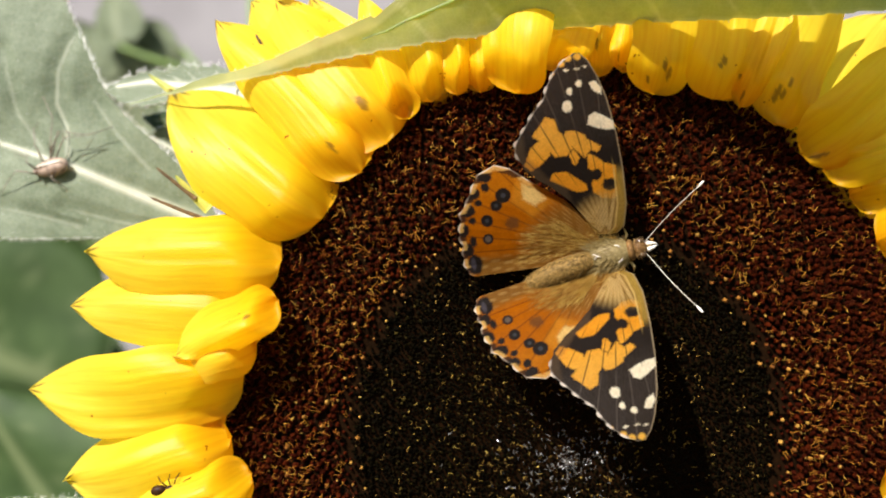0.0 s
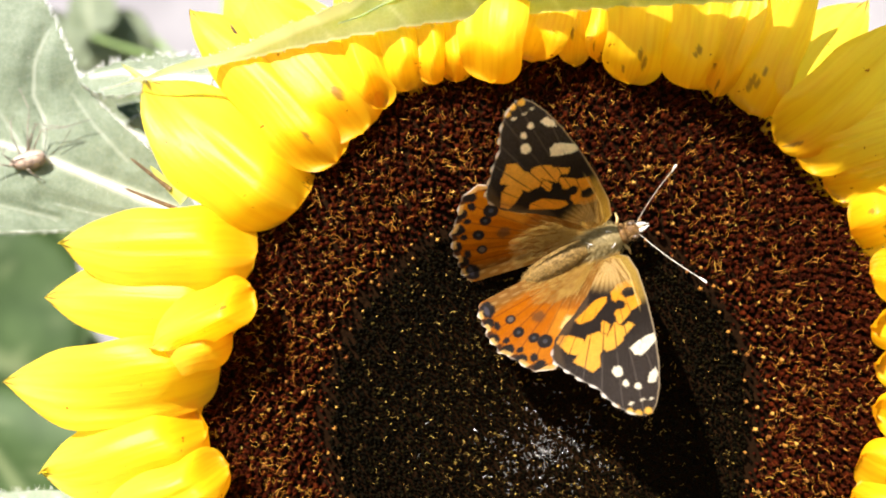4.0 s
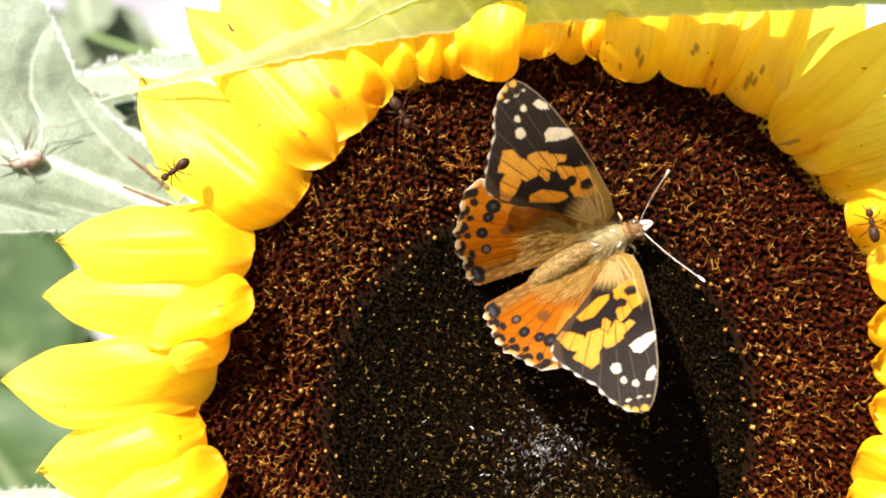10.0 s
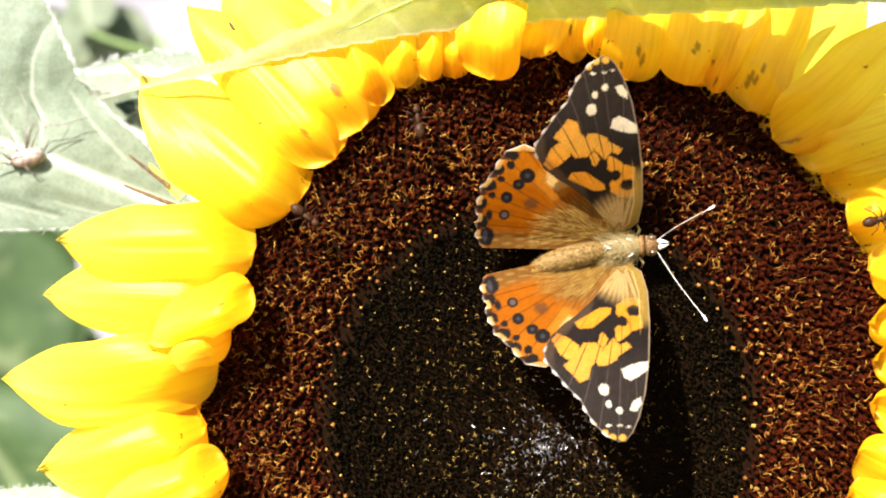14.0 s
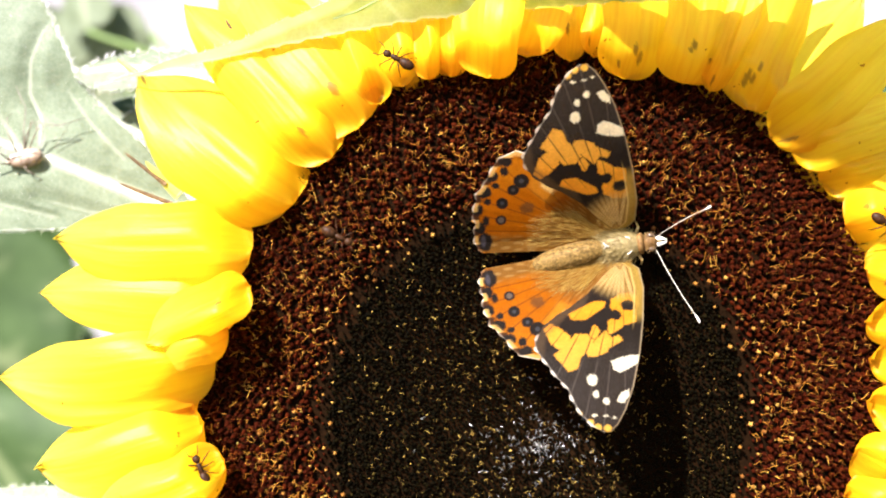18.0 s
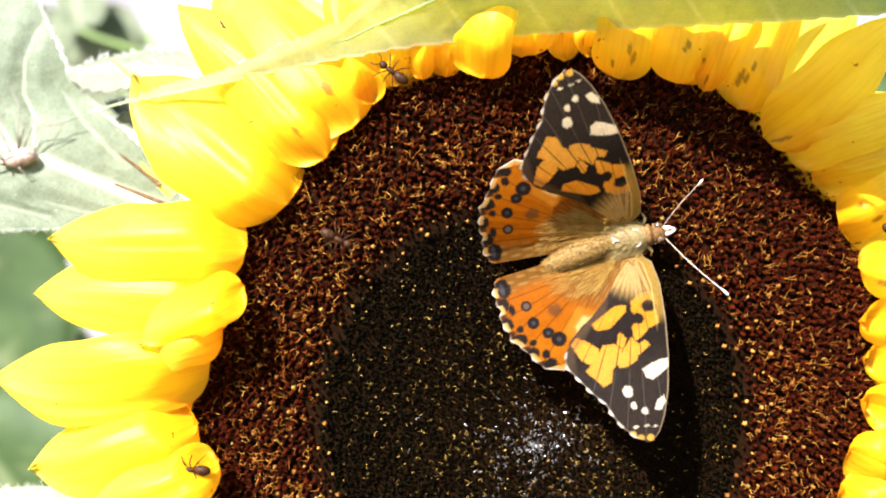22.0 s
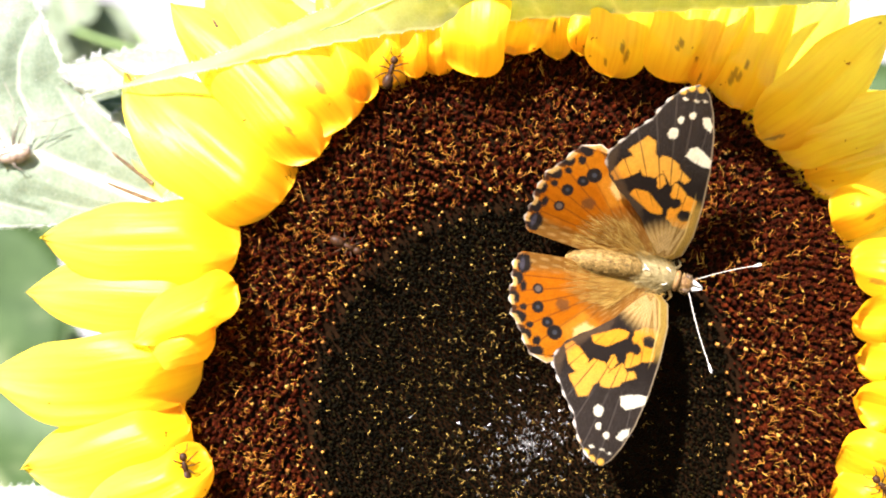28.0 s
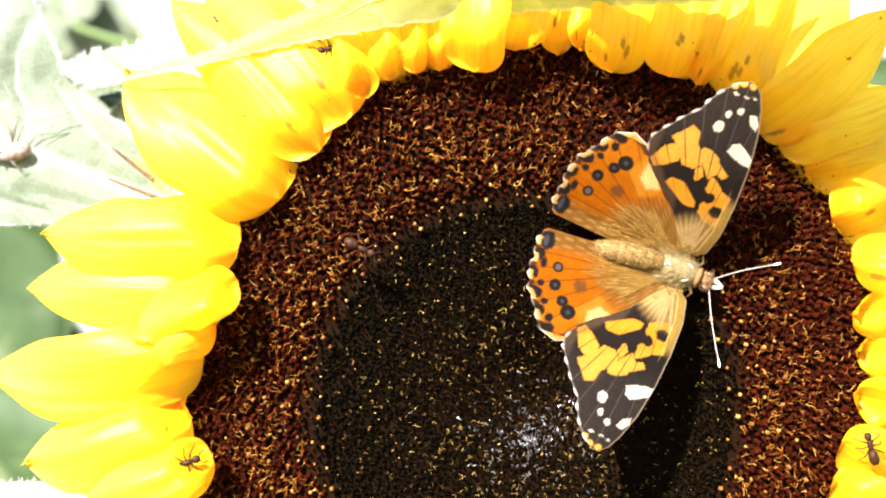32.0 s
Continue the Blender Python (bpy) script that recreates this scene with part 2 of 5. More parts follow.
def slab(grid, thick):
    """A closed thin blade from a grid of points (rows, cols, 3)."""
    r, c, _ = grid.shape
    du, dv = np.gradient(grid, axis=0), np.gradient(grid, axis=1)
    nor = np.cross(dv, du)
    nor /= np.linalg.norm(nor, axis=2, keepdims=True) + 1e-15
    top, low = grid.reshape(-1, 3), (grid - nor * thick).reshape(-1, 3)
    n = r * c
    rim = np.concatenate([np.arange(c), np.arange(1, r) * c + c - 1, (r - 1) * c + np.arange(c - 2, -1, -1), np.arange(r - 2, 0, -1) * c])
    nxt = np.roll(rim, -1)
    edge = np.stack([rim, rim + n, nxt + n, nxt], 1)
    return np.concatenate([top, low]), np.concatenate([sheet_faces(r, c, 0, True), sheet_faces(r, c, n), edge])


def tube(path, radii, sides=6):
    """A closed tube along a path of points."""
    path = np.asarray(path, float)
    n = len(path)
    radii = np.broadcast_to(np.asarray(radii, float), (n,))
    tan = np.gradient(path, axis=0)
    tan /= np.linalg.norm(tan, axis=1, keepdims=True) + 1e-15
    ref = np.array([0.31, 0.52, 0.79])
    u = np.cross(tan, ref)
    u /= np.linalg.norm(u, axis=1, keepdims=True) + 1e-15
    v = np.cross(tan, u)
    a = np.linspace(0, 2 * np.pi, sides, endpoint=False)
    ring = path[:, None] + radii[:, None, None] * (np.cos(a)[None, :, None] * u[:, None] + np.sin(a)[None, :, None] * v[:, None])
    verts = np.concatenate([ring.reshape(-1, 3), path[:1], path[-1:]])
    faces = []
    for i in range(n - 1):
        for j in range(sides):
            k = (j + 1) % sides
            faces.append([i * sides + j, i * sides + k, (i + 1) * sides + k, (i + 1) * sides + j])
    for j in range(sides):
        k = (j + 1) % sides
        faces.append([k, j, n * sides])
        faces.append([(n - 1) * sides + j, (n - 1) * sides + k, n * sides + 1])
    return verts, faces


def merge(pieces):
    verts, faces, n = [], [], 0
    for v, f in pieces:
        verts.append(np.asarray(v))
        faces += [[i + n for i in q] for q in (f.tolist() if hasattr(f, "tolist") else f)]
        n += len(v)
    return np.concatenate(verts), faces


def strewn(template, turns, places):
    """Many copies of one small mesh, joined: turns (N, 3, 3) may scale too, places (N, 3)."""
    v, f = template
    verts = np.einsum("nij,kj->nki", turns, np.asarray(v)) + places[:, None]
    out = []
    shift = np.arange(len(places)) * len(v)
    for size in sorted({len(q) for q in f}):
        part_faces = np.array([q for q in f if len(q) == size])
        out += (part_faces[None] + shift[:, None, None]).reshape(-1, size).tolist()
    return verts.reshape(-1, 3), out


def turn_to(axis, spin):
    """Turns (N, 3, 3) whose third column is axis, spun about it."""
    axis = axis / np.linalg.norm(axis, axis=1, keepdims=True)
    ref = np.where(np.abs(axis[:, :1]) < 0.9, [[1.0, 0, 0]], [[0, 0, 1.0]])
    u = np.cross(ref, axis)
    u /= np.linalg.norm(u, axis=1, keepdims=True)
    v = np.cross(axis, u)
    c, s = np.cos(spin)[:, None], np.sin(spin)[:, None]
    return np.stack([u * c + v * s, v * c - u * s, axis], 2)


def smooth01(x, a, b):
    t = np.clip((x - a) / (b - a), 0, 1)
    return t * t * (3 - 2 * t)


def ball(radii, centre=(0, 0, 0), rings=10, sides=14, shape=None):
    """A rounded body; shape(u) scales its girth along its first axis, u from -1 to 1."""
    u = -np.cos(np.linspace(0, np.pi, rings + 2)[1:-1])
    a = np.linspace(0, 2 * np.pi, sides, endpoint=False)
    g = np.sqrt(1 - u * u) * (1 if shape is None else np.array([shape(x) for x in u]))
    v = np.stack([np.repeat(u, sides), np.outer(g, np.cos(a)).ravel(), np.outer(g, np.sin(a)).ravel()], 1)
    v = np.concatenate([v, [[-1, 0, 0], [1, 0, 0]]]) * np.asarray(radii) + np.asarray(centre)
    f = []
    for i in range(rings - 1):
        for j in range(sides):
            k = (j + 1) % sides
            f.append([i * sides + j, (i + 1) * sides + j, (i + 1) * sides + k, i * sides + k])
    n = rings * sides
    for j in range(sides):
        k = (j + 1) % sides
        f.append([j, k, n])
        f.append([(rings - 1) * sides + k, (rings - 1) * sides + j, n + 1])
    return v, f


MM = 0.001
rng = np.random.default_rng(7)

# ---- the large setting: ground, wall, far leaves ----
ground = mesh("ground", *slab(np.array([[(x, y, 0.0) for y in np.linspace(-300, 300, 9)] for x in np.linspace(-300, 300, 9)]), 0.2), EARTH, smooth=False)
tagged(ground, "dark garden soil with sparse green", "ground", kind="structure")
wall_v = np.array([(x, y, z) for x in (-4, 4) for y in (2.6, 2.85) for z in (0, 2.6)], float)
wall_back = mesh("wall_back", wall_v, [[0, 1, 3, 2], [4, 6, 7, 5], [0, 4, 5, 1], [2, 3, 7, 6], [0, 2, 6, 4], [1, 5, 7, 3]], PLASTER, smooth=False)
tagged(wall_back, "pale plastered garden wall behind the plants", "wall", kind="structure")


# ---- leaves ----
def leaf(base, tip, facing, half_up, half_low, material, label, sag=0.004, teeth=24, tooth=0.02, bristles=0, rows=60, cols=41, ripple=0.0008, blunt=0.55, stalk=None):
    """A serrated blade from its stalk's end to its tip; facing is the way its upper side looks."""
    base, tip, facing = Vector(base), Vector(tip), Vector(facing)
    length = (tip - base).length
    ax = (tip - base).normalized()
    side = facing.cross(ax).normalized()
    nor = ax.cross(side).normalized()
    thing = new("leaf")
    thing.matrix_basis = Matrix.Translation(base) @ Matrix((ax, side, nor)).transposed().to_4x4()
    u = np.linspace(0, 1, rows)[:, None]
    v = np.linspace(-1, 1, cols)[None, :]
    prof = np.power(np.clip(np.sin(np.pi * np.power(u, blunt)), 0, 1), 0.75) * (1 - 0.25 * u)
    prof = prof * (1 + tooth * 2.0 * ((u * teeth) % 1.0 - 0.5)) + 0.004
    half = np.where(v > 0, half_up, half_low)
    y = v * prof * half
    x = u * length + 0.12 * np.abs(y) * (1 - u)
    rib = np.exp(-np.abs(y) / (0.0005 * (1.2 - u)))
    vein = np.clip(rib * 1.2, 0, 1)
    for k in range(6):
        start = 0.05 + 0.15 * k
        line = (x - start * length) - 0.75 * np.abs(y) - 3.0 * y * y
        vein = np.maximum(vein, 0.6 * np.exp(-(line / 0.00038) ** 2) * (np.abs(y) > 0.0006) * smooth01(1 - np.abs(v) + 0 * u, 0, 0.5))
    fine = 0.25 * np.exp(-((np.sin(x * 900 + 60 * np.sin(y * 170)) * 0.5) / 0.12) ** 2) * np.exp(-((np.sin(y * 800 + 50 * x)) / 0.5) ** 2)
    z = -sag * (u ** 2) - 0.32 * y * y / max(half_up, half_low) + ripple * np.sin(x * 260 + y * 90) * np.cos(y * 210) - 0.0006 * vein
    grid = np.stack([x, y, z], 2)
    blade = mesh("blade", *slab(grid, 0.0004), material, thing)
    attribute(blade, "vein", np.tile(np.clip(vein + 0.3 * fine, 0, 1).ravel(), 2))
    rib_path = [(t * length, 0, -sag * t * t - 0.0007) for t in np.linspace(0, 0.96, 24)]
    rib_ob = mesh("midrib", *tube(rib_path, np.linspace(0.0011, 0.0003, 24), 8), material, thing)
    attribute(rib_ob, "vein", np.ones(len(rib_ob.data.vertices)))
    if stalk:
        back = thing.matrix_basis.inverted()
        ends = [back @ Vector(q) for q in stalk]
        st = mesh("leaf_stalk", *tube([(0.002, 0, -0.0008)] + [tuple(q) for q in ends], np.linspace(0.0012, 0.002, len(ends) + 1), 8), material, thing)
        attribute(st, "vein", np.full(len(st.data.vertices), 0.6))
    if bristles:
        e = rng.integers(0, rows - 1, bristles)
        s = rng.choice([0, cols - 1], bristles)
        spots = grid[e, s] + rng.normal(0, 0.0002, (bristles, 3))
        way = np.stack([rng.normal(0.1, 0.5, bristles), np.where(s > 0, 1.0, -1.0) + rng.normal(0, 0.3, bristles), rng.normal(0.4, 0.5, bristles)], 1)
        on = rng.integers(0, rows - 1, bristles), rng.integers(1, cols - 1, bristles)
        spots = np.concatenate([spots, grid[on]])
        way = np.concatenate([way, np.stack([rng.normal(0, 0.5, bristles), rng.normal(0, 0.5, bristles), np.ones(bristles)], 1)])
        long = np.concatenate([rng.uniform(0.5, 1.3, bristles), rng.uniform(0.25, 0.7, bristles)])
        spike = (np.array([(0.035, 0, 0), (-0.018, 0.03, 0), (-0.018, -0.03, 0), (0, 0, 1.0)]) * MM, [[0, 1, 3], [1, 2, 3], [2, 0, 3]])
        hair = mesh("bristles", *strewn(spike, turn_to(way, rng.uniform(0, 6, 2 * bristles)) * long[:, None, None], spots), LEAF_HAIR, thing)
        tagged(hair, "short white bristles", kind="stuff")
    tagged(thing, label, "leaf", kind="")
    return thing


def nearest(x, z, line):
    """Distance in mm to a bent line, and how far along it."""
    best, along = np.full(x.shape, 1e9), np.zeros(x.shape)
    for i in range(len(line) - 1):
        (ax, az), (bx, bz) = line[i], line[i + 1]
        ex, ez = bx - ax, bz - az
        t = np.clip(((x - ax) * ex + (z - az) * ez) / (ex * ex + ez * ez), 0, 1)
        d = np.hypot(x - ax - t * ex, z - az - t * ez)
        along = np.where(d < best, (i + t) / (len(line) - 1), along)
        best = np.minimum(best, d)
    return best, along


def bent(points, s, column):
    """A point list run through smoothly, s from 0 to 1."""
    p = np.array(points)[:, column]
    at = np.linspace(0, 1, len(p))
    fine = np.interp(np.linspace(0, 1, 241), at, p)
    soft = np.convolve(np.pad(fine, 8, mode="edge"), np.ones(17) / 17, mode="valid")
    return np.interp(s, np.linspace(0, 1, 241), soft)


def leaf_bristles(points, ways, long, thing):
    n = len(points)
    spike = (np.array([(0.035, 0, 0), (-0.018, 0.03, 0), (-0.018, -0.03, 0), (0, 0, 1.0)]) * MM, [[0, 1, 3], [1, 2, 3], [2, 0, 3]])
    hair = mesh("bristles", *strewn(spike, turn_to(ways, rng.uniform(0, 6, n)) * long[:, None, None], points), LEAF_HAIR, thing)
    tagged(hair, "short white bristles", kind="stuff")


def broad_leaf(label, edge_a, edge_b, veins, deep, material, slope=(0.0, 0.0), pucker=1.0, teeth=20, tooth=0.012, bristles=0, stalk=None, rows=150, cols=91):
    """An upright blade between two margins, in mm across and up from the eye's axis, with raised ribs; deep is its distance."""
    s = np.linspace(0, 1, rows)[:, None]
    v = np.linspace(-1, 1, cols)[None, :]
    ax, az, bx, bz = bent(edge_a, s, 0), bent(edge_a, s, 1), bent(edge_b, s, 0), bent(edge_b, s, 1)
    saw = 1 + tooth * 2 * (((s * teeth) % 1.0) - 0.5) * np.abs(v) ** 4
    x = (ax + bx) / 2 + (ax - bx) / 2 * v * saw
    z = (az + bz) / 2 + (az - bz) / 2 * v * saw
    vein = np.zeros(x.shape)
    groove = np.zeros(x.shape)
    for k, line in enumerate(veins):
        d, along = nearest(x, z, line)
        wide = (0.75 if k == 0 else 0.27) * (1.15 - 0.75 * along)
        vein = np.maximum(vein, (0.9 if k == 0 else 0.4 if k == 1 else 0.22) * np.exp(-(d / wide) ** 2) * smooth01(1 - along, 0, 0.2 if k else 0.05))
        groove = np.maximum(groove, np.exp(-(d / (3.0 if k == 0 else 1.8)) ** 2))
    swell = np.sin(x * 0.13 + 0.9 * np.sin(z * 0.12)) * np.cos(z * 0.16 + 0.8) + 0.07 * np.sin(x * 0.83 + z * 0.55) * np.cos(z * 0.9 - 0.4 * x)
    y = deep + slope[0] * x + slope[1] * z - pucker * (0.8 * swell - 0.45 * groove) - 0.15 * vein
    centre = Vector((float(x.mean()), float(y.mean()), float(z.mean())))
    thing = new("leaf")
    thing.location = Vector((centre.x, centre.y, centre.z + EYE / MM)) * MM
    grid = np.stack([x - centre.x, y - centre.y, z - centre.z], 2) * MM
    blade = mesh("blade", *slab(grid, 0.0004), material, thing)
    attribute(blade, "vein", np.tile(np.clip(vein, 0, 1).ravel(), 2))
    d0 = np.array(veins[0])
    rib_y = deep + slope[0] * d0[:, 0] + slope[1] * d0[:, 1] + pucker * 0.4 + 1.2
    rib = mesh("midrib", *tube(np.stack([d0[:, 0] - centre.x, rib_y - centre.y, d0[:, 1] - centre.z], 1) * MM, np.linspace(1.0, 0.35, len(d0)) * min(1.0, 0.25 + pucker * 0.6) * MM, 8), material, thing)
    attribute(rib, "vein", np.ones(len(rib.data.vertices)))
    if stalk:
        ends = np.array([(d0[0][0], rib_y[0], d0[0][1])] + stalk) - np.array(centre)
        st = mesh("leaf_stalk", *tube(ends * MM, np.linspace(1.2, 2.0, len(ends)) * MM, 8), material, thing)
        attribute(st, "vein", np.full(len(st.data.vertices), 0.6))
    if bristles:
        e, c = rng.integers(0, rows, bristles), rng.choice([0, cols - 1], bristles)
        out = (grid[e, c] - grid[e, cols // 2]) * [1, 0, 1]
        out /= np.linalg.norm(out, axis=1, keepdims=True) + 1e-9
        on = grid[rng.integers(0, rows, bristles), rng.integers(0, cols, bristles)]
        near_rib = np.argwhere(vein > 0.5)
        pick = near_rib[rng.integers(0, len(near_rib), bristles)]
        spots = np.concatenate([grid[e, c], on, grid[pick[:, 0], pick[:, 1]]])
        ways = np.concatenate([out + rng.normal(0, 0.35, (bristles, 3)), np.array([0.1, -1.0, 0.15]) + rng.normal(0, 0.45, (2 * bristles, 3))])
        leaf_bristles(spots, ways, np.concatenate([rng.uniform(0.4, 1.4, bristles), rng.uniform(0.2, 0.6, 2 * bristles)]), thing)
    return tagged(thing, label, "leaf")


spider_leaf = broad_leaf("large pale green sunflower leaf with white hairy veins",
    [(-43.0, 6.0), (-48.4, 13.8), (-54.3, 19.7), (-60.1, 24.6), (-65.0, 30.5), (-67.0, 35.4), (-69.5, 40.3), (-72.4, 47.1), (-76.8, 54.0), (-88.6, 60.8), (-102.3, 57.9)],
    [(-43.0, 5.5), (-52.3, 3.8), (-67.0, 3.6), (-76.8, 3.2), (-86.6, 4.0), (-96.4, 7.0), (-103.2, 15.8), (-106.2, 28.5), (-107.2, 41.2), (-105.2, 51.0), (-102.5, 57.9)],
    [[(-45.5, 6.0), (-59.2, 11.7), (-69.0, 15.8), (-72.9, 17.1), (-82.7, 20.2), (-96.4, 31.4)],
     [(-70.3, 16.6), (-70.9, 23.1), (-72.9, 27.5), (-72.7, 33.4), (-70.9, 38.3), (-69.2, 41.0)],
     [(-56.2, 15.8), (-62.1, 22.1), (-67.5, 29.5)],
     [(-68.0, 5.5), (-74.8, 7.2), (-82.7, 8.9)],
     [(-51.3, 4.5), (-62.1, 6.5), (-70.9, 8.9)],
     [(-73.9, 17.5), (-79.7, 25.6), (-82.7, 37.3)]],
    216.5, LEAF, slope=(0.06, 0.10), pucker=1.3, teeth=26, bristles=1900, stalk=[(-20, 220, -6), (12, 236, -60)], rows=190, cols=121)
small_leaf = broad_leaf("small serrated green leaf behind the petals",
    [(-41.4, 30.8), (-41.9, 33.9), (-45.9, 34.9), (-49.0, 34.4), (-51.0, 35.1), (-54.3, 34.0), (-57.7, 33.9), (-61.7, 32.5), (-65.3, 30.2)],
    [(-41.1, 28.8), (-45.9, 28.0), (-48.8, 28.2), (-51.6, 28.6), (-53.8, 28.0), (-56.3, 27.2), (-58.7, 27.0), (-61.7, 27.6), (-65.2, 30.0)],
    [[(-41.4, 29.8), (-49.8, 30.8), (-57.7, 31.7), (-63.7, 30.6)],
     [(-49.8, 30.8), (-53.8, 32.9)],
     [(-47.9, 30.6), (-50.8, 33.7)],
     [(-51.8, 31.0), (-55.3, 28.8)]],
    201.5, LEAF, slope=(0.0, 0.45), pucker=0.5, teeth=11, tooth=0.10, bristles=420, stalk=[(-30, 219, 20), (-8, 228, -5), (12, 238, -40)])
# the shaded piece below the small leaf, its shade put into the darker material
shade_leaf = broad_leaf("leaf below a smaller one, its shade put into a dark green",
    [(-46.8, 24.8), (-49.9, 29.0), (-53.5, 30.4), (-58.1, 29.4), (-61.2, 28.8), (-64.3, 27.9)],
    [(-46.8, 21.7), (-49.9, 22.2), (-53.5, 23.2), (-57.1, 23.3), (-60.7, 24.8), (-64.3, 27.7)],
    [[(-46.8, 23.3), (-54.0, 25.9), (-62.3, 27.4)]],
    223.0, LEAF_FAR, slope=(0.0, 0.5), pucker=0.5, teeth=9, tooth=0.04, bristles=160, stalk=[(-25, 227, 10), (-5, 232, -15), (12, 241, -45)])
pale_leaf = broad_leaf("pale green leaf half hidden by the petals",
    [(-44.1, 11.3), (-46.2, 19.4), (-50.2, 23.3), (-53.1, 24.1), (-55.8, 23.9), (-58.2, 22.3)],
    [(-44.6, 9.8), (-47.2, 9.8), (-49.7, 11.3), (-52.8, 14.3), (-55.3, 17.4), (-58.1, 22.1)],
    [[(-44.1, 10.5), (-51.2, 18.4), (-57.9, 22.1)]],
    219.0, LEAF, pucker=0.5, teeth=9, tooth=0.03, bristles=200, stalk=[(-28, 224, 2), (-5, 232, -20), (12, 240, -50)])
leaf((-0.036, 0.200, EYE - 0.0495), (-0.080, 0.206, EYE - 0.0405), (0.1, -1.0, 0.6), 0.012, 0.006, LEAF,
                "pale green sunflower leaf below the petals", sag=0.002, bristles=300, stalk=[(-0.015, 0.215, EYE - 0.06), (0.016, 0.243, EYE - 0.12)])

def hanging_leaf():
    """The leaf over the flower: from its lower margin the blade rises and leans towards the eye."""
    low = [(-52.6, 183.0, 22.9), (-45.0, 182.0, 24.5), (-31.9, 179.9, 26.8), (-18.4, 178.0, 29.5), (-2.8, 175.8, 31.9), (17.5, 174.5, 33.5), (29.6, 174.4, 34.1), (49.8, 174.2, 35.0), (70.0, 174.1, 36.5), (82.1, 174.0, 38.9)]
    # widened where it is out of view, to shade the upper petals and disc
    wide = [(-52.6, 0.00), (-45.0, 0.60), (-40.6, 1.70), (-31.9, 2.20), (-25.1, 3.80), (-21.4, 4.70), (-15.1, 6.00), (-6.9, 12.00), (5.4, 18.50), (11.4, 25.00), (17.5, 31.50), (33.7, 38.00), (49.8, 41.00), (66.0, 37.00), (82.1, 30.00)]
    rows, cols = 260, 61
    s, q = np.linspace(0, 1, rows)[:, None], np.linspace(0, 1, cols)[None, :]
    lx, ly, lz = (bent(low, s, i) for i in range(3))
    w = np.interp(lx, [p[0] for p in wide], [p[1] for p in wide])
    notch = 1 + 0.10 * (((s * 17) % 1.0) - 0.4) * smooth01(w, 0.5, 3.0)
    up = w * q * notch
    sag = 0.22 * np.sin(lx * 0.33 + 0.6) * np.sin(up * 0.5 + 0.3) + 0.12 * np.sin(lx * 1.1 + up)
    x = lx + 0.22 * up
    y = ly - (0.02 + 0.48 * smooth01(w, 8, 18)) * up - 0.031 * up ** 2 + sag
    z = lz + 0.87 * up - 0.35 * (1 - np.clip(q * 6, 0, 1)) * smooth01(w, 1, 4) * (((s * 41) % 1.0) - 0.3)
    grid = np.stack([x, y, z], 2) * MM
    base = Vector(grid[rows - 1, 0])
    thing = new("leaf")
    thing.location = base + Vector((0, 0, EYE))
    grid = grid - np.array(base)
    blade = mesh("blade", grid.reshape(-1, 3), sheet_faces(rows, cols, 0, True), LEAF_TOP, thing)
    margin = w - up
    # paler folded margin, its sunlit brightness put into the vein colour
    pale = 0.6 * (1 - smooth01(margin, 1.4, 2.6)) * (1 - smooth01(lx, -14, 2)) + 0.5 * (1 - smooth01(up, 0.15, 0.5))
    side = 0.35 * np.exp(-((((lx + 0.9 * up) / 11.0) % 1.0 - 0.5) / 0.03) ** 2)
    attribute(blade, "vein", np.clip(pale + side * smooth01(w, 3, 8), 0, 1).ravel())
    line = np.arange(90, rows, 6)
    rib = mesh("midrib", *tube(grid[line, 26], np.linspace(0.1, 0.9, len(line)) * MM, 8), LEAF_TOP, thing)
    attribute(rib, "vein", np.full(len(rib.data.vertices), 0.7))
    back = np.array([(0.11, 0.20, 0.04), (0.06, 0.245, -0.05), (0.02, 0.25, -0.20)]) - np.array(base)
    st = mesh("leaf_stalk", *tube(np.concatenate([grid[rows - 1:, 26], back]), np.array([0.0012, 0.0015, 0.0018, 0.002]), 8), LEAF_TOP, thing)
    attribute(st, "vein", np.full(len(st.data.vertices), 0.6))
    n = 700
    e = rng.integers(0, rows, n)
    spots = np.concatenate([grid[e, 0], grid[e[:400], cols - 1]])
    ways = np.concatenate([np.array([0, -0.3, -1.0]) + rng.normal(0, 0.4, (n, 3)), np.array([-0.3, -0.3, 1.0]) + rng.normal(0, 0.4, (400, 3))])
    leaf_bristles(spots, ways, rng.uniform(0.2, 0.6, n + 400), thing)
    return tagged(thing, "overhanging light green leaf in front of the upper petals", "leaf")


top_leaf = hanging_leaf()


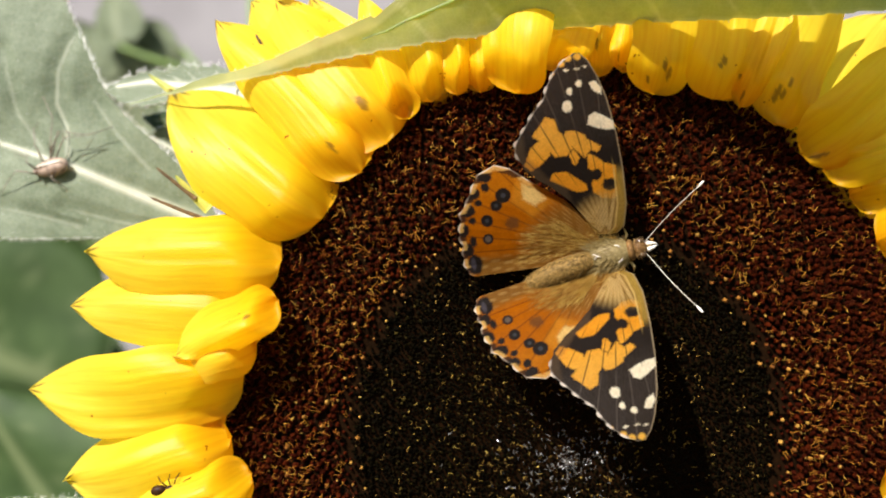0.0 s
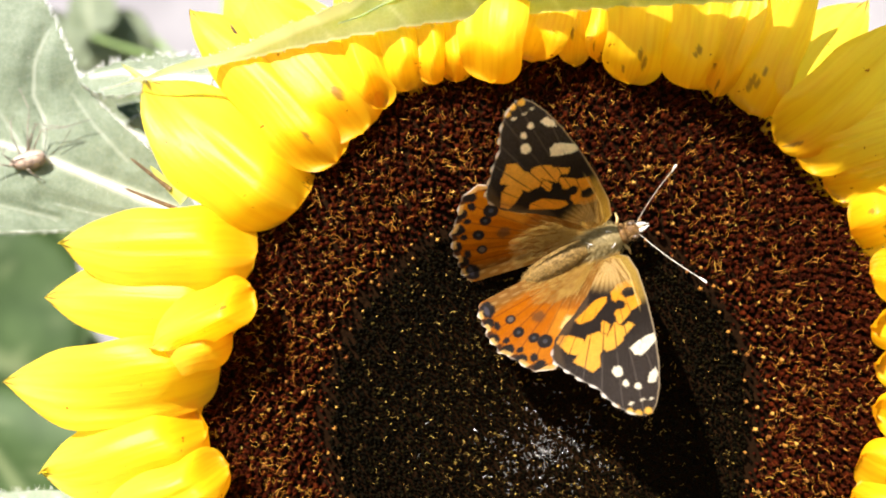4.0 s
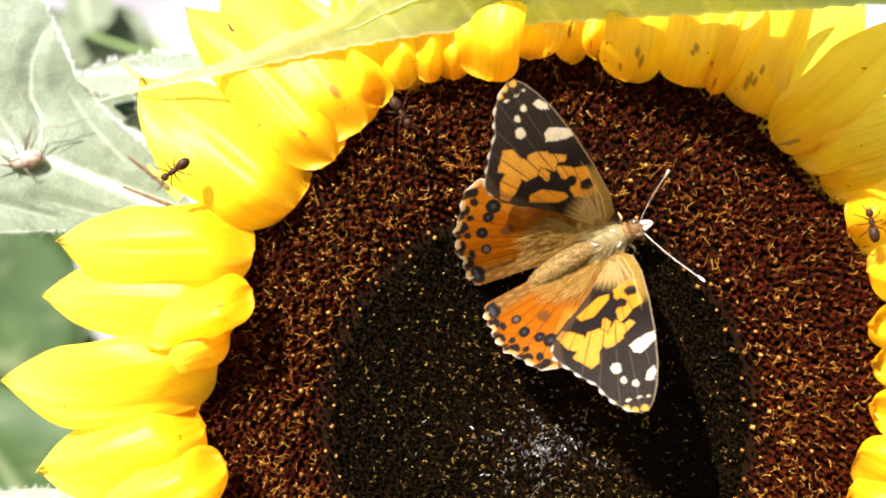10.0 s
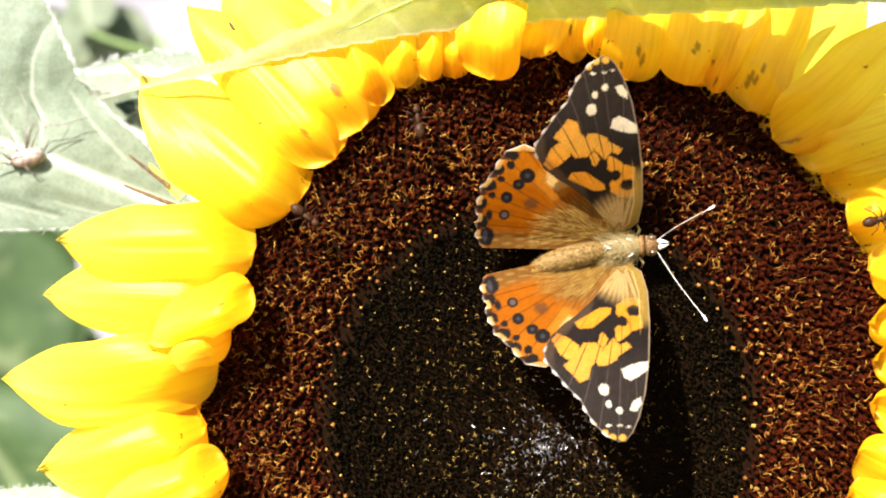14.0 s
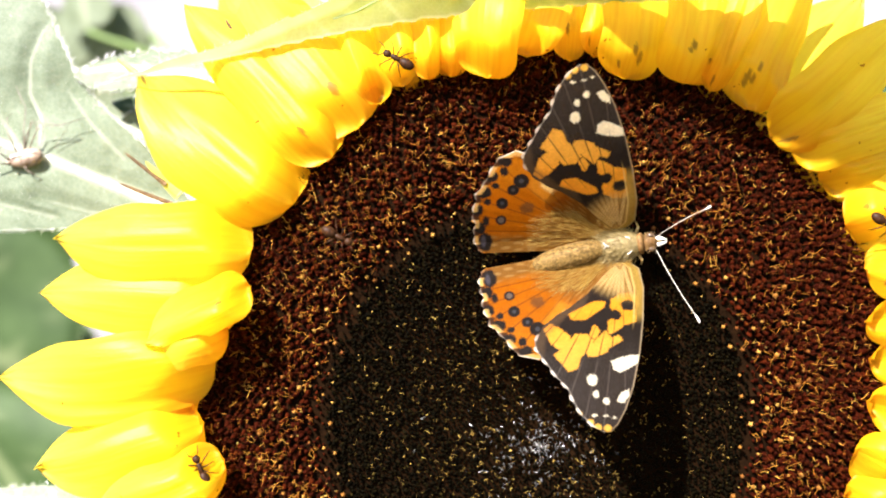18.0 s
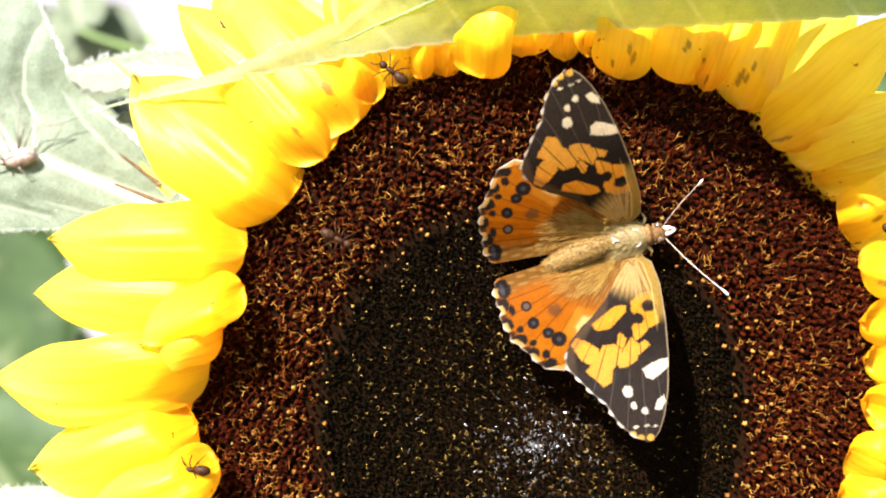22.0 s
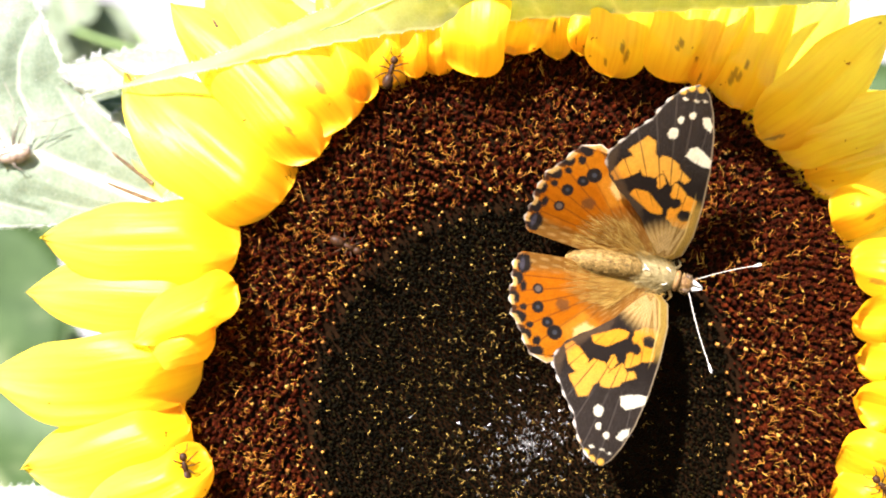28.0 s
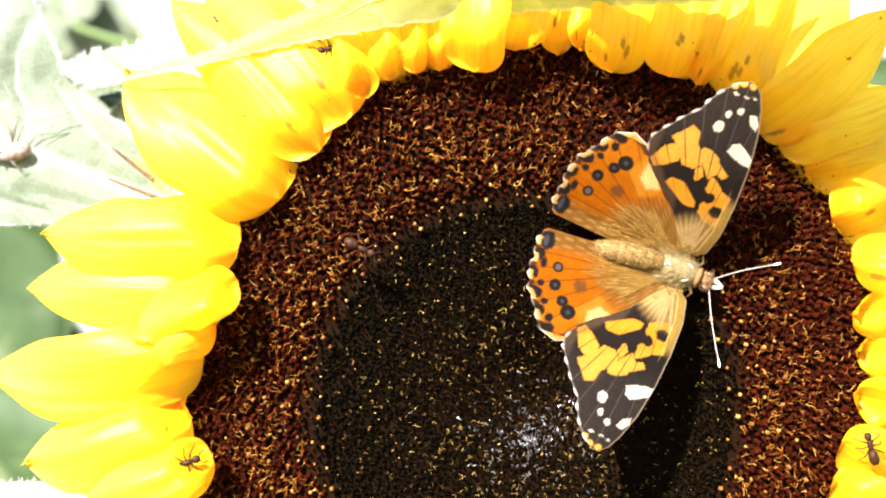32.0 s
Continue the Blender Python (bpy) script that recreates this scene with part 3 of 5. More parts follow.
def garden_plant(x, y, top, leaves, green=LEAF_FAR):
    """A broad-leaved plant far behind: an upright stem with leaves on stalks."""
    thing = new("garden_plant")
    thing.location = (x, y, 0)
    mesh("stem", *tube([(0, 0, 0), (0.01, 0, 0.5 * top), (0.0, 0.01, top)], [0.012, 0.010, 0.006], 10), STEM, thing)
    for fx, fy, fz, size, lean in leaves:
        r, c = 26, 17
        u, v = np.linspace(0, 1, r)[:, None], np.linspace(-1, 1, c)[None, :]
        w = 0.42 * size * np.sin(np.pi * u ** 0.6) ** 0.8 * v
        ax, up = np.array([-math.cos(lean), 0.05, math.sin(lean)]), np.array([math.sin(lean), -0.25, math.cos(lean)])
        out = np.cross(up, ax)
        start = np.array([fx - x, fy - y, fz]) - 0.4 * size * ax
        bend = -0.12 * size * u ** 2 - 0.5 * w * w / size + 0.01 * size * np.sin(9 * u + 5 * v)
        pts = start + (size * u)[..., None] * ax + w[..., None] * up + bend[..., None] * out
        blade = mesh("leaf", *slab(pts, 0.0005), green, thing)
        veins = np.exp(-np.abs(w) / 0.0015) + 0.5 * np.exp(-(np.sin((u * 6 - np.abs(v) * 1.5) * np.pi) / 0.12) ** 2)
        attribute(blade, "vein", np.tile(np.clip(veins, 0, 1).ravel(), 2))
        mesh("leaf_stalk", *tube([start, 0.5 * start + 0.5 * np.array([0, 0, fz - 0.05]), np.array([0.0, 0.0, fz - 0.09])], [0.002, 0.003, 0.003], 6), STEM, thing)
    return tagged(thing, "broad-leaved dark green garden plant, out of focus", "plant", "garden plants behind the flower")


garden_plant(-0.32, 0.72, EYE + 0.12, [(-0.25, 0.62, EYE - 0.05, 0.17, 0.3), (-0.26, 0.70, EYE - 0.10, 0.20, -0.4), (-0.20, 0.60, EYE - 0.14, 0.16, 0.9), (-0.31, 0.78, EYE + 0.02, 0.2, 0.1), (-0.33, 0.75, EYE - 0.2, 0.22, 0.6)])
garden_plant(-0.17, 0.95, EYE + 0.22, [(-0.265, 0.90, EYE + 0.178, 0.05, 1.4), (-0.245, 0.92, EYE + 0.150, 0.07, -0.35), (-0.33, 0.98, EYE + 0.12, 0.16, -0.3), (-0.24, 0.97, EYE + 0.10, 0.12, 0.5), (-0.05, 0.95, EYE - 0.2, 0.25, 0.4)], LEAF_FAR_LIT)
garden_plant(0.22, 0.90, EYE + 0.1, [(0.15, 0.85, EYE - 0.2, 0.3, -0.5), (0.3, 0.85, EYE, 0.3, 0.2), (0.05, 0.95, EYE - 0.02, 0.3, 0.8)])

# ---- the sunflower ----
R = 52.2                                   # radius of the disc in mm
flower = new("sunflower")
flower.location = (0.0158, 0.183, EYE - 0.0224)
tagged(flower, "ripe sunflower head with bright yellow petals and dark brown disc", "flower")


def rise(r):
    """Height of the disc's bed over the flower's plane, in mm."""
    r = np.asarray(r, float)
    return np.where(r < 30, 2.6 - 1.4 * np.cos(np.clip(r / 30, 0, 1) * np.pi / 2) ** 1.5 - 2.2 * np.exp(-(r / 8.5) ** 2), 2.6 * np.cos(np.clip((r - 30) / 21, 0, 1) * np.pi / 2) ** 0.8 * 0.62 + 0.38 * 2.6 - 1.8 * np.clip((r - 30) / 21, 0, 1.2) ** 2)


def on_disc(x, z, up=0.0):
    """Flower space, in metres, from mm across and up the disc."""
    r = np.hypot(x, z)
    return np.stack([x * MM, -(rise(r) + up) * MM, z * MM], -1)


def disc_normal(x, z):
    r = np.hypot(x, z) + 1e-6
    slope = (rise(r + 0.2) - rise(r - 0.2)) / 0.4
    return np.stack([-slope * x / r, -np.ones_like(r), -slope * z / r], -1)


ang = np.linspace(0, 2 * np.pi, 73)
rad = np.linspace(0.5, R + 1.5, 40)
gr, ga = np.meshgrid(rad, ang, indexing="ij")
grid = on_disc(gr * np.cos(ga), gr * np.sin(ga), -0.3)
mesh("disc", *slab(grid[:, ::-1], 0.012), DISC, flower)

# stalk and the green cup behind
mesh("stalk", *tube([(0, 0.010, 0), (0, 0.030, -0.004), (0.002, 0.05, -0.03), (0.004, 0.062, -0.12), (0.01, 0.07, -0.5), (0.012, 0.075, -1.49)], [0.020, 0.014, 0.0105, 0.010, 0.011, 0.013], 16), STEM, flower)


def bract(x, z, tx, tz, wide, h0, h1, skin=None):
    """A narrow pointed green scale under the petals."""
    u = np.linspace(0, 1, 16)[:, None]
    v = np.linspace(-1, 1, 7)[None, :]
    d = np.array([tx - x, tz - z])
    n = np.array([-d[1], d[0]]) / np.hypot(*d)
    w = wide * (1 - u) ** 0.8 * 0.5 * v
    bend = 0.12 * np.sin(np.pi * u)
    px = x + d[0] * u + n[0] * (w + bend * wide)
    pz = z + d[1] * u + n[1] * (w + bend * wide)
    h = h0 + (h1 - h0) * u ** 1.5 - 0.3 * wide * v ** 2 * (1 - u)
    mesh("bract", *slab(np.stack([px, -h, pz], 2) * MM, 0.0003), skin or BRACT, flower)


for k in range(26):
    a = k * 2 * math.pi / 26 + 0.11
    bract(46 * math.cos(a), 46 * math.sin(a), (62 + 4 * math.sin(k * 2.3)) * math.cos(a + 0.05), (62 + 4 * math.sin(k * 2.3)) * math.sin(a + 0.05), 11, -7, -9 - 2 * math.sin(k * 1.7))
bract(-55.5, 30, -60.6, 35.2, 1.6, -2, -1)
bract(-57.5, 31.6, -63.6, 36.4, 0.3, -1.5, -1, BRACT_DRY)
bract(-56.5, 28.6, -64.5, 31.8, 0.28, -1.5, -1, BRACT_DRY)
bract(-45, 51, -48.3, 56.5, 0.5, -1, 0, BRACT_DRY)
bract(-50, 41, -66.5, 51.5, 3.0, -5, -7)
bract(-44, 50, -50.5, 56, 1.4, -3, -2)


def petal(bx, bz, tx, tz, wide, h0, h1, h2, cup, seed, marks=0, fold=1.0, tilt=0.0):
    """A ray petal from its rounded base to its pointed tip, in mm in the flower's plane, with its heights at base, middle and tip."""
    r = np.random.default_rng(seed)
    rows, cols = 70, 41
    u = np.linspace(0, 1, rows)[:, None]
    v = np.linspace(-1, 1, cols)[None, :]
    d = np.array([tx - bx, tz - bz])
    long = np.hypot(*d)
    n = np.array([-d[1], d[0]]) / long
    full = np.minimum(np.sqrt(np.clip(1 - (1 - np.clip(u / 0.16, 0, 1)) ** 2, 0, 1)), 1)
    w = full * (0.93 + 0.12 * np.sin(np.pi * u)) * (1 - np.clip((u - 0.5) / 0.5, 0, 1) ** 2.4) + 0.010
    w = w * (1 + 0.03 * np.sin(u * 17 + r.uniform(0, 6)) + 0.035 * v * np.sin(u * 9 + r.uniform(0, 6)))
    side = v * w * wide / 2
    bow = r.normal(0, 0.03) * long * np.sin(np.pi * u)
    skew = 0.04 * wide * np.sin(u * 5 + r.uniform(0, 6))
    h = h0 * (1 - u) ** 2 + 2 * (2 * h1 - (h0 + h2) / 2) * u * (1 - u) + h2 * u ** 2
    h = h + 3.2 * (1 - u) ** 3
    hook = (1 - smooth01(u + 0.05 * np.sin(3 * v + seed), 0.0, 0.27)) ** 1.4
    h = h - hook * (4.4 + 0.6 * math.sin(seed * 1.7)) * (1 - 0.25 * v * v) - cup * 0.42 * wide * (v * v) * w
    ribs = 0.028 * r.uniform(0.3, 1.3) * np.cos(v * 2 * np.pi * 2.5 + r.uniform(-0.5, 0.5)) * w + 0.012 * np.cos(v * 2 * np.pi * 6 + r.uniform(0, 6)) * w
    crease = -0.3 * r.uniform(-0.2, 1.0) * np.exp(-(v / 0.10) ** 2) * smooth01(1 - u, 0.0, 0.5) * w
    wave = 0.7 * r.uniform(0.6, 1.8) * np.sin(u * r.uniform(4, 8) + r.uniform(0, 6)) * v * np.abs(v) + fold * r.choice([-1.0, 1.0]) * r.uniform(1.0, 2.5) * np.sqrt((v - r.uniform(-0.5, 0.5) - 0.25 * u) ** 2 + 0.003) * np.sin(np.pi * np.clip(u * 1.15, 0, 1))
    roll = r.normal(0, 0.9) * v * u + r.normal(0, 0.35) * np.sin(v * 3 + u * 5 + r.uniform(0, 6))
    h = h + ribs + crease + wave + roll + tilt * side
    px = bx + d[0] * u + n[0] * (side + bow + skew)
    pz = bz + d[1] * u + n[1] * (side + bow + skew)
    ob = mesh("petal", (np.stack([px, -h, pz], 2) * MM).reshape(-1, 3), sheet_faces(rows, cols), PETAL, flower)
    attribute(ob, "along", np.repeat(u.ravel(), cols))
    attribute(ob, "across", (v * (0.35 + 0.65 * w)).ravel() + r.uniform(0, 40))
    dirt = 0.75 * smooth01(u + 0.05 * np.sin(v * 9), 0.955, 1.0) + 0 * v
    for _ in range(marks):
        cu, cv = r.uniform(0.06, 0.3), r.uniform(-0.5, 0.5)
        dirt = np.maximum(dirt, 0.7 * smooth01(np.exp(-(((u - cu) / r.uniform(0.02, 0.06)) ** 2 + ((v - cv) / r.uniform(0.06, 0.12)) ** 2)) + 0.15 * np.sin(u * 160 + v * 31) * np.sin(v * 47), 0.35, 0.6))
    attribute(ob, "stain", dirt.ravel())
    return ob


PETALS = [
    (-47.4, -8.7, -65.8, -16.5, 7.4, 7, 10, 6, 0.9, 0),
    (-50.8, -4.1, -75.8, -10.3, 10.1, 5, 8, 3, 0.5, 0),
    (-51.8, -0.4, -75.4, -3.7, 5.8, 2, 3, -2, 0.4, 0),
    (-49.0, 4.9, -82.3, 2.3, 10.0, 4, 6, 0, 0.5, 0),
    (-43.4, 16.7, -58.5, 8.2, 6.7, 9, 12, 7, 0.9, 1),
    (-47.0, 10.7, -58.9, 8.3, 7.8, 6, 9, 5, 0.8, 0),
    (-44.9, 15.8, -76.1, 15.1, 9.8, 3, 5, 0, 0.5, 0),
    (-43.6, 21.7, -73.6, 23.3, 10.2, 4, 6.5, 1, 0.5, 0),
    (-37.2, 28.9, -61.5, 48.9, 13.6, 5, 5, -4, 0.5, 0),
    (-31.5, 35.6, -54.9, 59.6, 10.4, 5, 4, -4, 0.5, 1),
    (-28.0, 39.6, -45.8, 63.1, 12.5, 4, 3, -5, 0.5, 1),
    (-34.8, 48.8, -50.1, 63.1, 11.1, -2, -1, -7, 0.4, 0),
    (-24.8, 43.3, -32.6, 62.2, 5.5, 4, 5, 1, 0.5, 0),
    (-21.5, 45.8, -25.6, 63.9, 5.1, 3.5, 5, 1, 0.5, 0),
    (-17.8, 46.8, -20.5, 64.7, 4.6, 4, 5.5, 1, 0.5, 0),
    (-14.5, 47.3, -15.7, 65.6, 5.5, 3.5, 5, 1, 0.5, 0),
    (-9.4, 46.8, -6.5, 66.8, 8.9, 6.5, 8.5, 3, 0.8, 0),
    (-2.9, 49.9, -0.6, 67.0, 7.4, 5, 6, 2, 0.5, 0),
    (3.3, 49.5, 2.6, 67.0, 5.1, 4.5, 6, 2, 0.5, 1),
    (7.1, 50.4, 8.0, 67.3, 5.0, 3, 4, 1, 0.5, 2),
    (10.7, 46.7, 13.9, 65.9, 9.1, 6.5, 8, 3, 0.6, 3),
    (19.5, 46.1, 24.4, 66.2, 9.8, 5.5, 7, 2, 0.6, 3),
    (24.0, 45.0, 30.3, 64.7, 4.9, 4.5, 6, 1, 0.5, 1),
    (29.6, 42.4, 38.7, 65.0, 9.7, 4, 5.5, 0, 0.5, 3),
    (31.9, 38.4, 52.4, 55.2, 9.6, 6.5, 8.5, 3, 0.6, 1),
    (35.8, 35.5, 57.0, 44.3, 7.4, 5, 7, 2, 0.6, 0),
    (40.3, 32.1, 60.3, 37.6, 6.6, 3, 4.5, 0, 0.5, 0),
    (43.9, 25.6, 61.6, 31.8, 7.9, 4, 6, 1, 0.5, 2),
    (46.3, 18.7, 66.2, 20.8, 8.5, 5, 7, 2, 0.5, 1),
    (46.9, 11.3, 66.7, 11.1, 7.4, 4, 6, 1, 0.5, 0),
    (47.9, 5.4, 67.1, 3.8, 6.9, 3.5, 5, 0, 0.5, 0),
    (46.9, -0.8, 65.4, -4.4, 7.5, 5, 7, 2, 0.5, 0),
    (45.0, -7.3, 62.9, -14.5, 8.2, 5, 7, 2, 0.5, 0),
    (44.2, -13.1, 61.2, -22.5, 8.2, 4, 6, 0, 0.5, 0),
]
for k, row in enumerate(PETALS):
    row, spots = (*row[:4], row[4] * (1.22 if k in (1, 3, 6, 7) else 1.1 if k < 11 else 1.04), *row[5:9]), row[9]
    if 18 <= k <= 25:              # the upper petals stay level
        row = (*row[:5], row[5] - 0.5, row[6] - 0.8, row[6] - 0.8, row[8])
    elif k > 25:                   # those at the side droop away
        row = (*row[:6], row[6] - 1.5, row[7] - 7.0, row[8])
    petal(*row, 100 + k, marks=spots, tilt=0.25 if k < 11 else 0.3 if k > 17 else 0.0)
# the petals of the lower rim and a second row behind
for k in range(11):
    a = radians(208 + k * 12.5)
    petal(50 * math.cos(a), 50 * math.sin(a), (83 + 3 * math.sin(k * 2.1)) * math.cos(a + 0.06), (83 + 3 * math.sin(k * 2.1)) * math.sin(a + 0.06), 11.5, 4, 6, 0, 0.5, 200 + k)
for k in range(30):
    a = radians(5 + k * 12)
    far = 75 + 4 * math.sin(k * 1.9)
    if not 128 < math.degrees(a) % 360 < 232:
        petal(47 * math.cos(a), 47 * math.sin(a), far * math.cos(a - 0.04), far * math.sin(a - 0.04), 13.5, -3.5, -1.5, -7, 0.4, 300 + k)


# florets: open ones with curled stigmas outside, tan buds between, dark closed buds inside
def curl_arm(turns, reach, thick):
    t = np.linspace(0, 1, 8)
    a = -0.6 + turns * 2 * np.pi * t ** 1.3
    x = reach * (0.15 + 0.55 * t + 0.32 * np.sin(a) * t)
    z = reach * (0.9 * t ** 0.6 - 0.55 * t ** 2 + 0.3 * (1 - np.cos(a)) * t)
    y = reach * 0.25 * np.sin(a * 0.7) * t
    return tube(np.stack([x, y, z], 1) * MM, np.linspace(thick, thick * 0.55, 8) * MM, 4)


def open_floret(turns, reach):
    one, two = curl_arm(turns, reach, 0.058), curl_arm(turns * 0.8, reach * 0.9, 0.052)
    return merge([one, (two[0] * [-1, -1, 1], two[1])])


def bud(width, tall, lobes=0.0, sides=6):
    prof = [(0.8, 0.0), (1.0, 0.35), (0.85, 0.7), (0.45, 0.95)]
    a = np.linspace(0, 2 * np.pi, sides, endpoint=False)
    v = [(w * width * math.cos(q) * (1 + lobes * (-1) ** j), w * width * math.sin(q) * (1 + lobes * (-1) ** j), h * tall) for w, h in prof for j, q in enumerate(a)] + [(0, 0, tall)]
    f = [[i * sides + j, i * sides + (j + 1) % sides, (i + 1) * sides + (j + 1) % sides, (i + 1) * sides + j] for i in range(3) for j in range(sides)]
    f += [[3 * sides + j, 3 * sides + (j + 1) % sides, 4 * sides] for j in range(sides)]
    return np.array(v) * MM, f


def spiral(count, reach):
    k = np.arange(count) + 0.5
    r = reach * np.sqrt(k / count)
    a = k * math.pi * (3 - math.sqrt(5))
    return r * np.cos(a), r * np.sin(a)


IX, IZ, INNER = -1.7, -3.0, 31.0            # centre and radius of the dark closed middle
sx, sz = spiral(42000, R + 0.6)
sx, sz = sx + rng.normal(0, 0.16, len(sx)), sz + rng.normal(0, 0.16, len(sx))
deep = np.hypot(sx - IX, sz - IZ) + rng.normal(0, 0.5, len(sx))
inside = deep < INNER
bx, bz = sx[inside], sz[inside]
nor = disc_normal(bx, bz) + np.stack([-(bx - IX), 0 * bx, -(bz - IZ)], 1) * 0.006 + rng.normal(0, 0.34, (len(bx), 3))
size = rng.uniform(0.65, 1.3, len(bx)) * (0.75 + 0.25 * np.clip(deep[inside] / INNER, 0, 1))
buds = mesh("closed_floret_field", *strewn(bud(0.21, 0.6, 0.0, 5), turn_to(nor, rng.uniform(0, 6, len(bx))) * size[:, None, None], on_disc(bx, bz, -0.1)), BUD_DARK, flower)
tagged(buds, "tightly packed dark olive closed florets", kind="stuff")

# flakes added for the glints, turned half-way between sun and eye
gk = 300
ga_, gr_ = rng.uniform(0, 6.283, gk), np.abs(rng.normal(0, 5.2, gk))
gx, gz = IX + 0.5 + gr_ * np.cos(ga_) * 1.2, IZ - 4.5 + gr_ * np.sin(ga_)
half = np.array(sun_way) + [-0.09, -0.98, 0.16]
flake = (np.array([(-0.6, -0.09, 0), (0.5, -0.08, 0.05), (0.65, 0.06, 0.0), (-0.4, 0.12, 0.06), (0, 0, 0.08)]) * MM, [[0, 1, 4], [1, 2, 4], [2, 3, 4], [3, 0, 4]])
gl = mesh("glint_flake_litter", *strewn(flake, turn_to(half / np.linalg.norm(half) + rng.normal(0, 0.26, (gk, 3)), rng.uniform(0, 6.28, gk)) * rng.uniform(0.25, 0.7, gk)[:, None, None], on_disc(gx, gz, 1.05 + 0.2 * rng.random(gk))), BUD_GLOSS, flower, smooth=False)
tagged(gl, "shiny dry floret flakes added for the glints in the disc's middle", kind="stuff")

ox, oz = spiral(8000, R + 0.8)
d2 = np.hypot(ox - IX, oz - IZ)
keep = d2 > INNER - 0.3 + rng.uniform(0, 1.5, len(ox))
ox, oz = ox[keep] + rng.normal(0, 0.15, keep.sum()), oz[keep] + rng.normal(0, 0.15, keep.sum())
nor = disc_normal(ox, oz)
ring = np.hypot(ox - IX, oz - IZ) - INNER
tubes = mesh("floret_tube_field", *strewn(bud(0.44, 1.3, 0.2), turn_to(nor + rng.normal(0, 0.18, (len(ox), 3)), rng.uniform(0, 6, len(ox))) * np.clip((ring + 1.5) / 5, 0.35, 1)[:, None, None], on_disc(ox, oz, -0.2)), TUBE, flower)
tagged(tubes, "dark maroon floret tubes", kind="stuff")
ring = ring + rng.normal(0, 1.3, len(ox))
spin, tip_up, grow = rng.uniform(0, 6.3, len(ox)), 1.1 + 0.5 * rng.random(len(ox)), rng.uniform(0.7, 1.15, len(ox))
golden = (ring > 1.5) & (rng.random(len(ox)) < np.where(ring < 12.5, 0.40, 0.13))
kind_of = np.where(golden, 8, np.where(ring > 3.0, rng.integers(0, 4, len(ox)), 9))
lean = turn_to(nor + rng.normal(0, 0.42, nor.shape), spin) * grow[:, None, None]
seat = on_disc(ox, oz, tip_up)
near = (ox > -16) & (ox < 22) & (oz > 30.5) & (kind_of < 4)
near &= np.cumsum(near) <= 290
shapes = [open_floret(turns, reach) for turns, reach in ((0.85, 1.25), (1.05, 1.05), (1.35, 1.2), (0.6, 1.15))]
for k, shape in enumerate(shapes):
    m = (kind_of == k) & ~near
    st = mesh("stigma_field", *strewn(shape, lean[m], seat[m]), STIGMA, flower)
    tagged(st, "curled reddish brown stigmas", kind="stuff")


def long_arms(seed):
    """Two thin ragged arms that lean outwards and curl at their ends."""
    r = np.random.default_rng(seed)
    t = np.linspace(0, 1, 9)
    arms = []
    for side in (1, -1):
        reach, apart, turn_ = r.uniform(0.5, 1.7), r.uniform(0.15, 0.6), r.uniform(2.0, 6.0) * r.choice([-1, 1])
        x = reach * t + 0.34 * np.cos(turn_ * t + 1) * t
        y = side * apart * t + 0.38 * np.sin(turn_ * t) * t + 0.06 * np.sin(9 * t + seed)
        z = r.uniform(0.3, 0.8) * np.sin(np.pi * t * r.uniform(0.5, 0.9))
        arms.append(tube(np.stack([x, y, z], 1) * MM, np.linspace(0.048, 0.034, 9) * MM, 4))
    return merge(arms)


loops = [long_arms(60 + k) for k in range(12)]
which = rng.integers(0, 12, len(ox))
out_way = np.stack([ox - IX, np.zeros(len(ox)), oz - IZ], 1) + rng.normal(0, 30.0, (len(ox), 3)) * [1, 0, 1]
out_way /= np.linalg.norm(out_way, axis=1, keepdims=True)
up_way = nor / np.linalg.norm(nor, axis=1, keepdims=True)
across = np.cross(up_way, out_way)
along_ring = np.stack([out_way, across, up_way], 2) * rng.uniform(0.6, 1.1, len(ox))[:, None, None]
for k, shape in enumerate(loops):
    m = golden & (which == k)
    st = mesh("stigma_field", *strewn(shape, along_ring[m], seat[m]), STIGMA_GOLD, flower)
    tagged(st, "golden stigma loops leaning outwards", kind="stuff")
single = [mesh("floret", *shape, STIGMA_ONE, flower) for shape in shapes]
used = set()
for i in np.flatnonzero(near):
    k = int(kind_of[i])
    ob = new("floret", single[k].data) if k in used else single[k]
    used.add(k)
    ob.parent = flower
    ob.matrix_basis = Matrix.Translation(seat[i].tolist()) @ Matrix(lean[i].tolist()).to_4x4()

# single tan buds on the ring between the closed and the open florets
bud_mesh = mesh("floret_bud", *bud(0.40, 1.5, 0.34, 10), BUD_TAN, flower)
first = True
for k in range(300):
    a = k * 2.399963
    rr = INNER - 0.8 + 13.0 * ((k * 0.754877) % 1.0) ** 1.35
    x, z = IX + rr * math.cos(a), IZ + rr * math.sin(a)
    if math.hypot(x, z) > R:
        continue
    ob = bud_mesh if first else new("floret_bud", bud_mesh.data)
    first = False
    ob.parent = flower
    ob.matrix_basis = Matrix.Translation(on_disc(np.float64(x), np.float64(z), 0.6).tolist()) @ Matrix(turn_to(disc_normal(np.array([x]), np.array([z])), np.array([a * 3]))[0].tolist()).to_4x4() @ Matrix.Scale(0.4 + 0.45 * ((k * 0.37) % 1.0), 4)

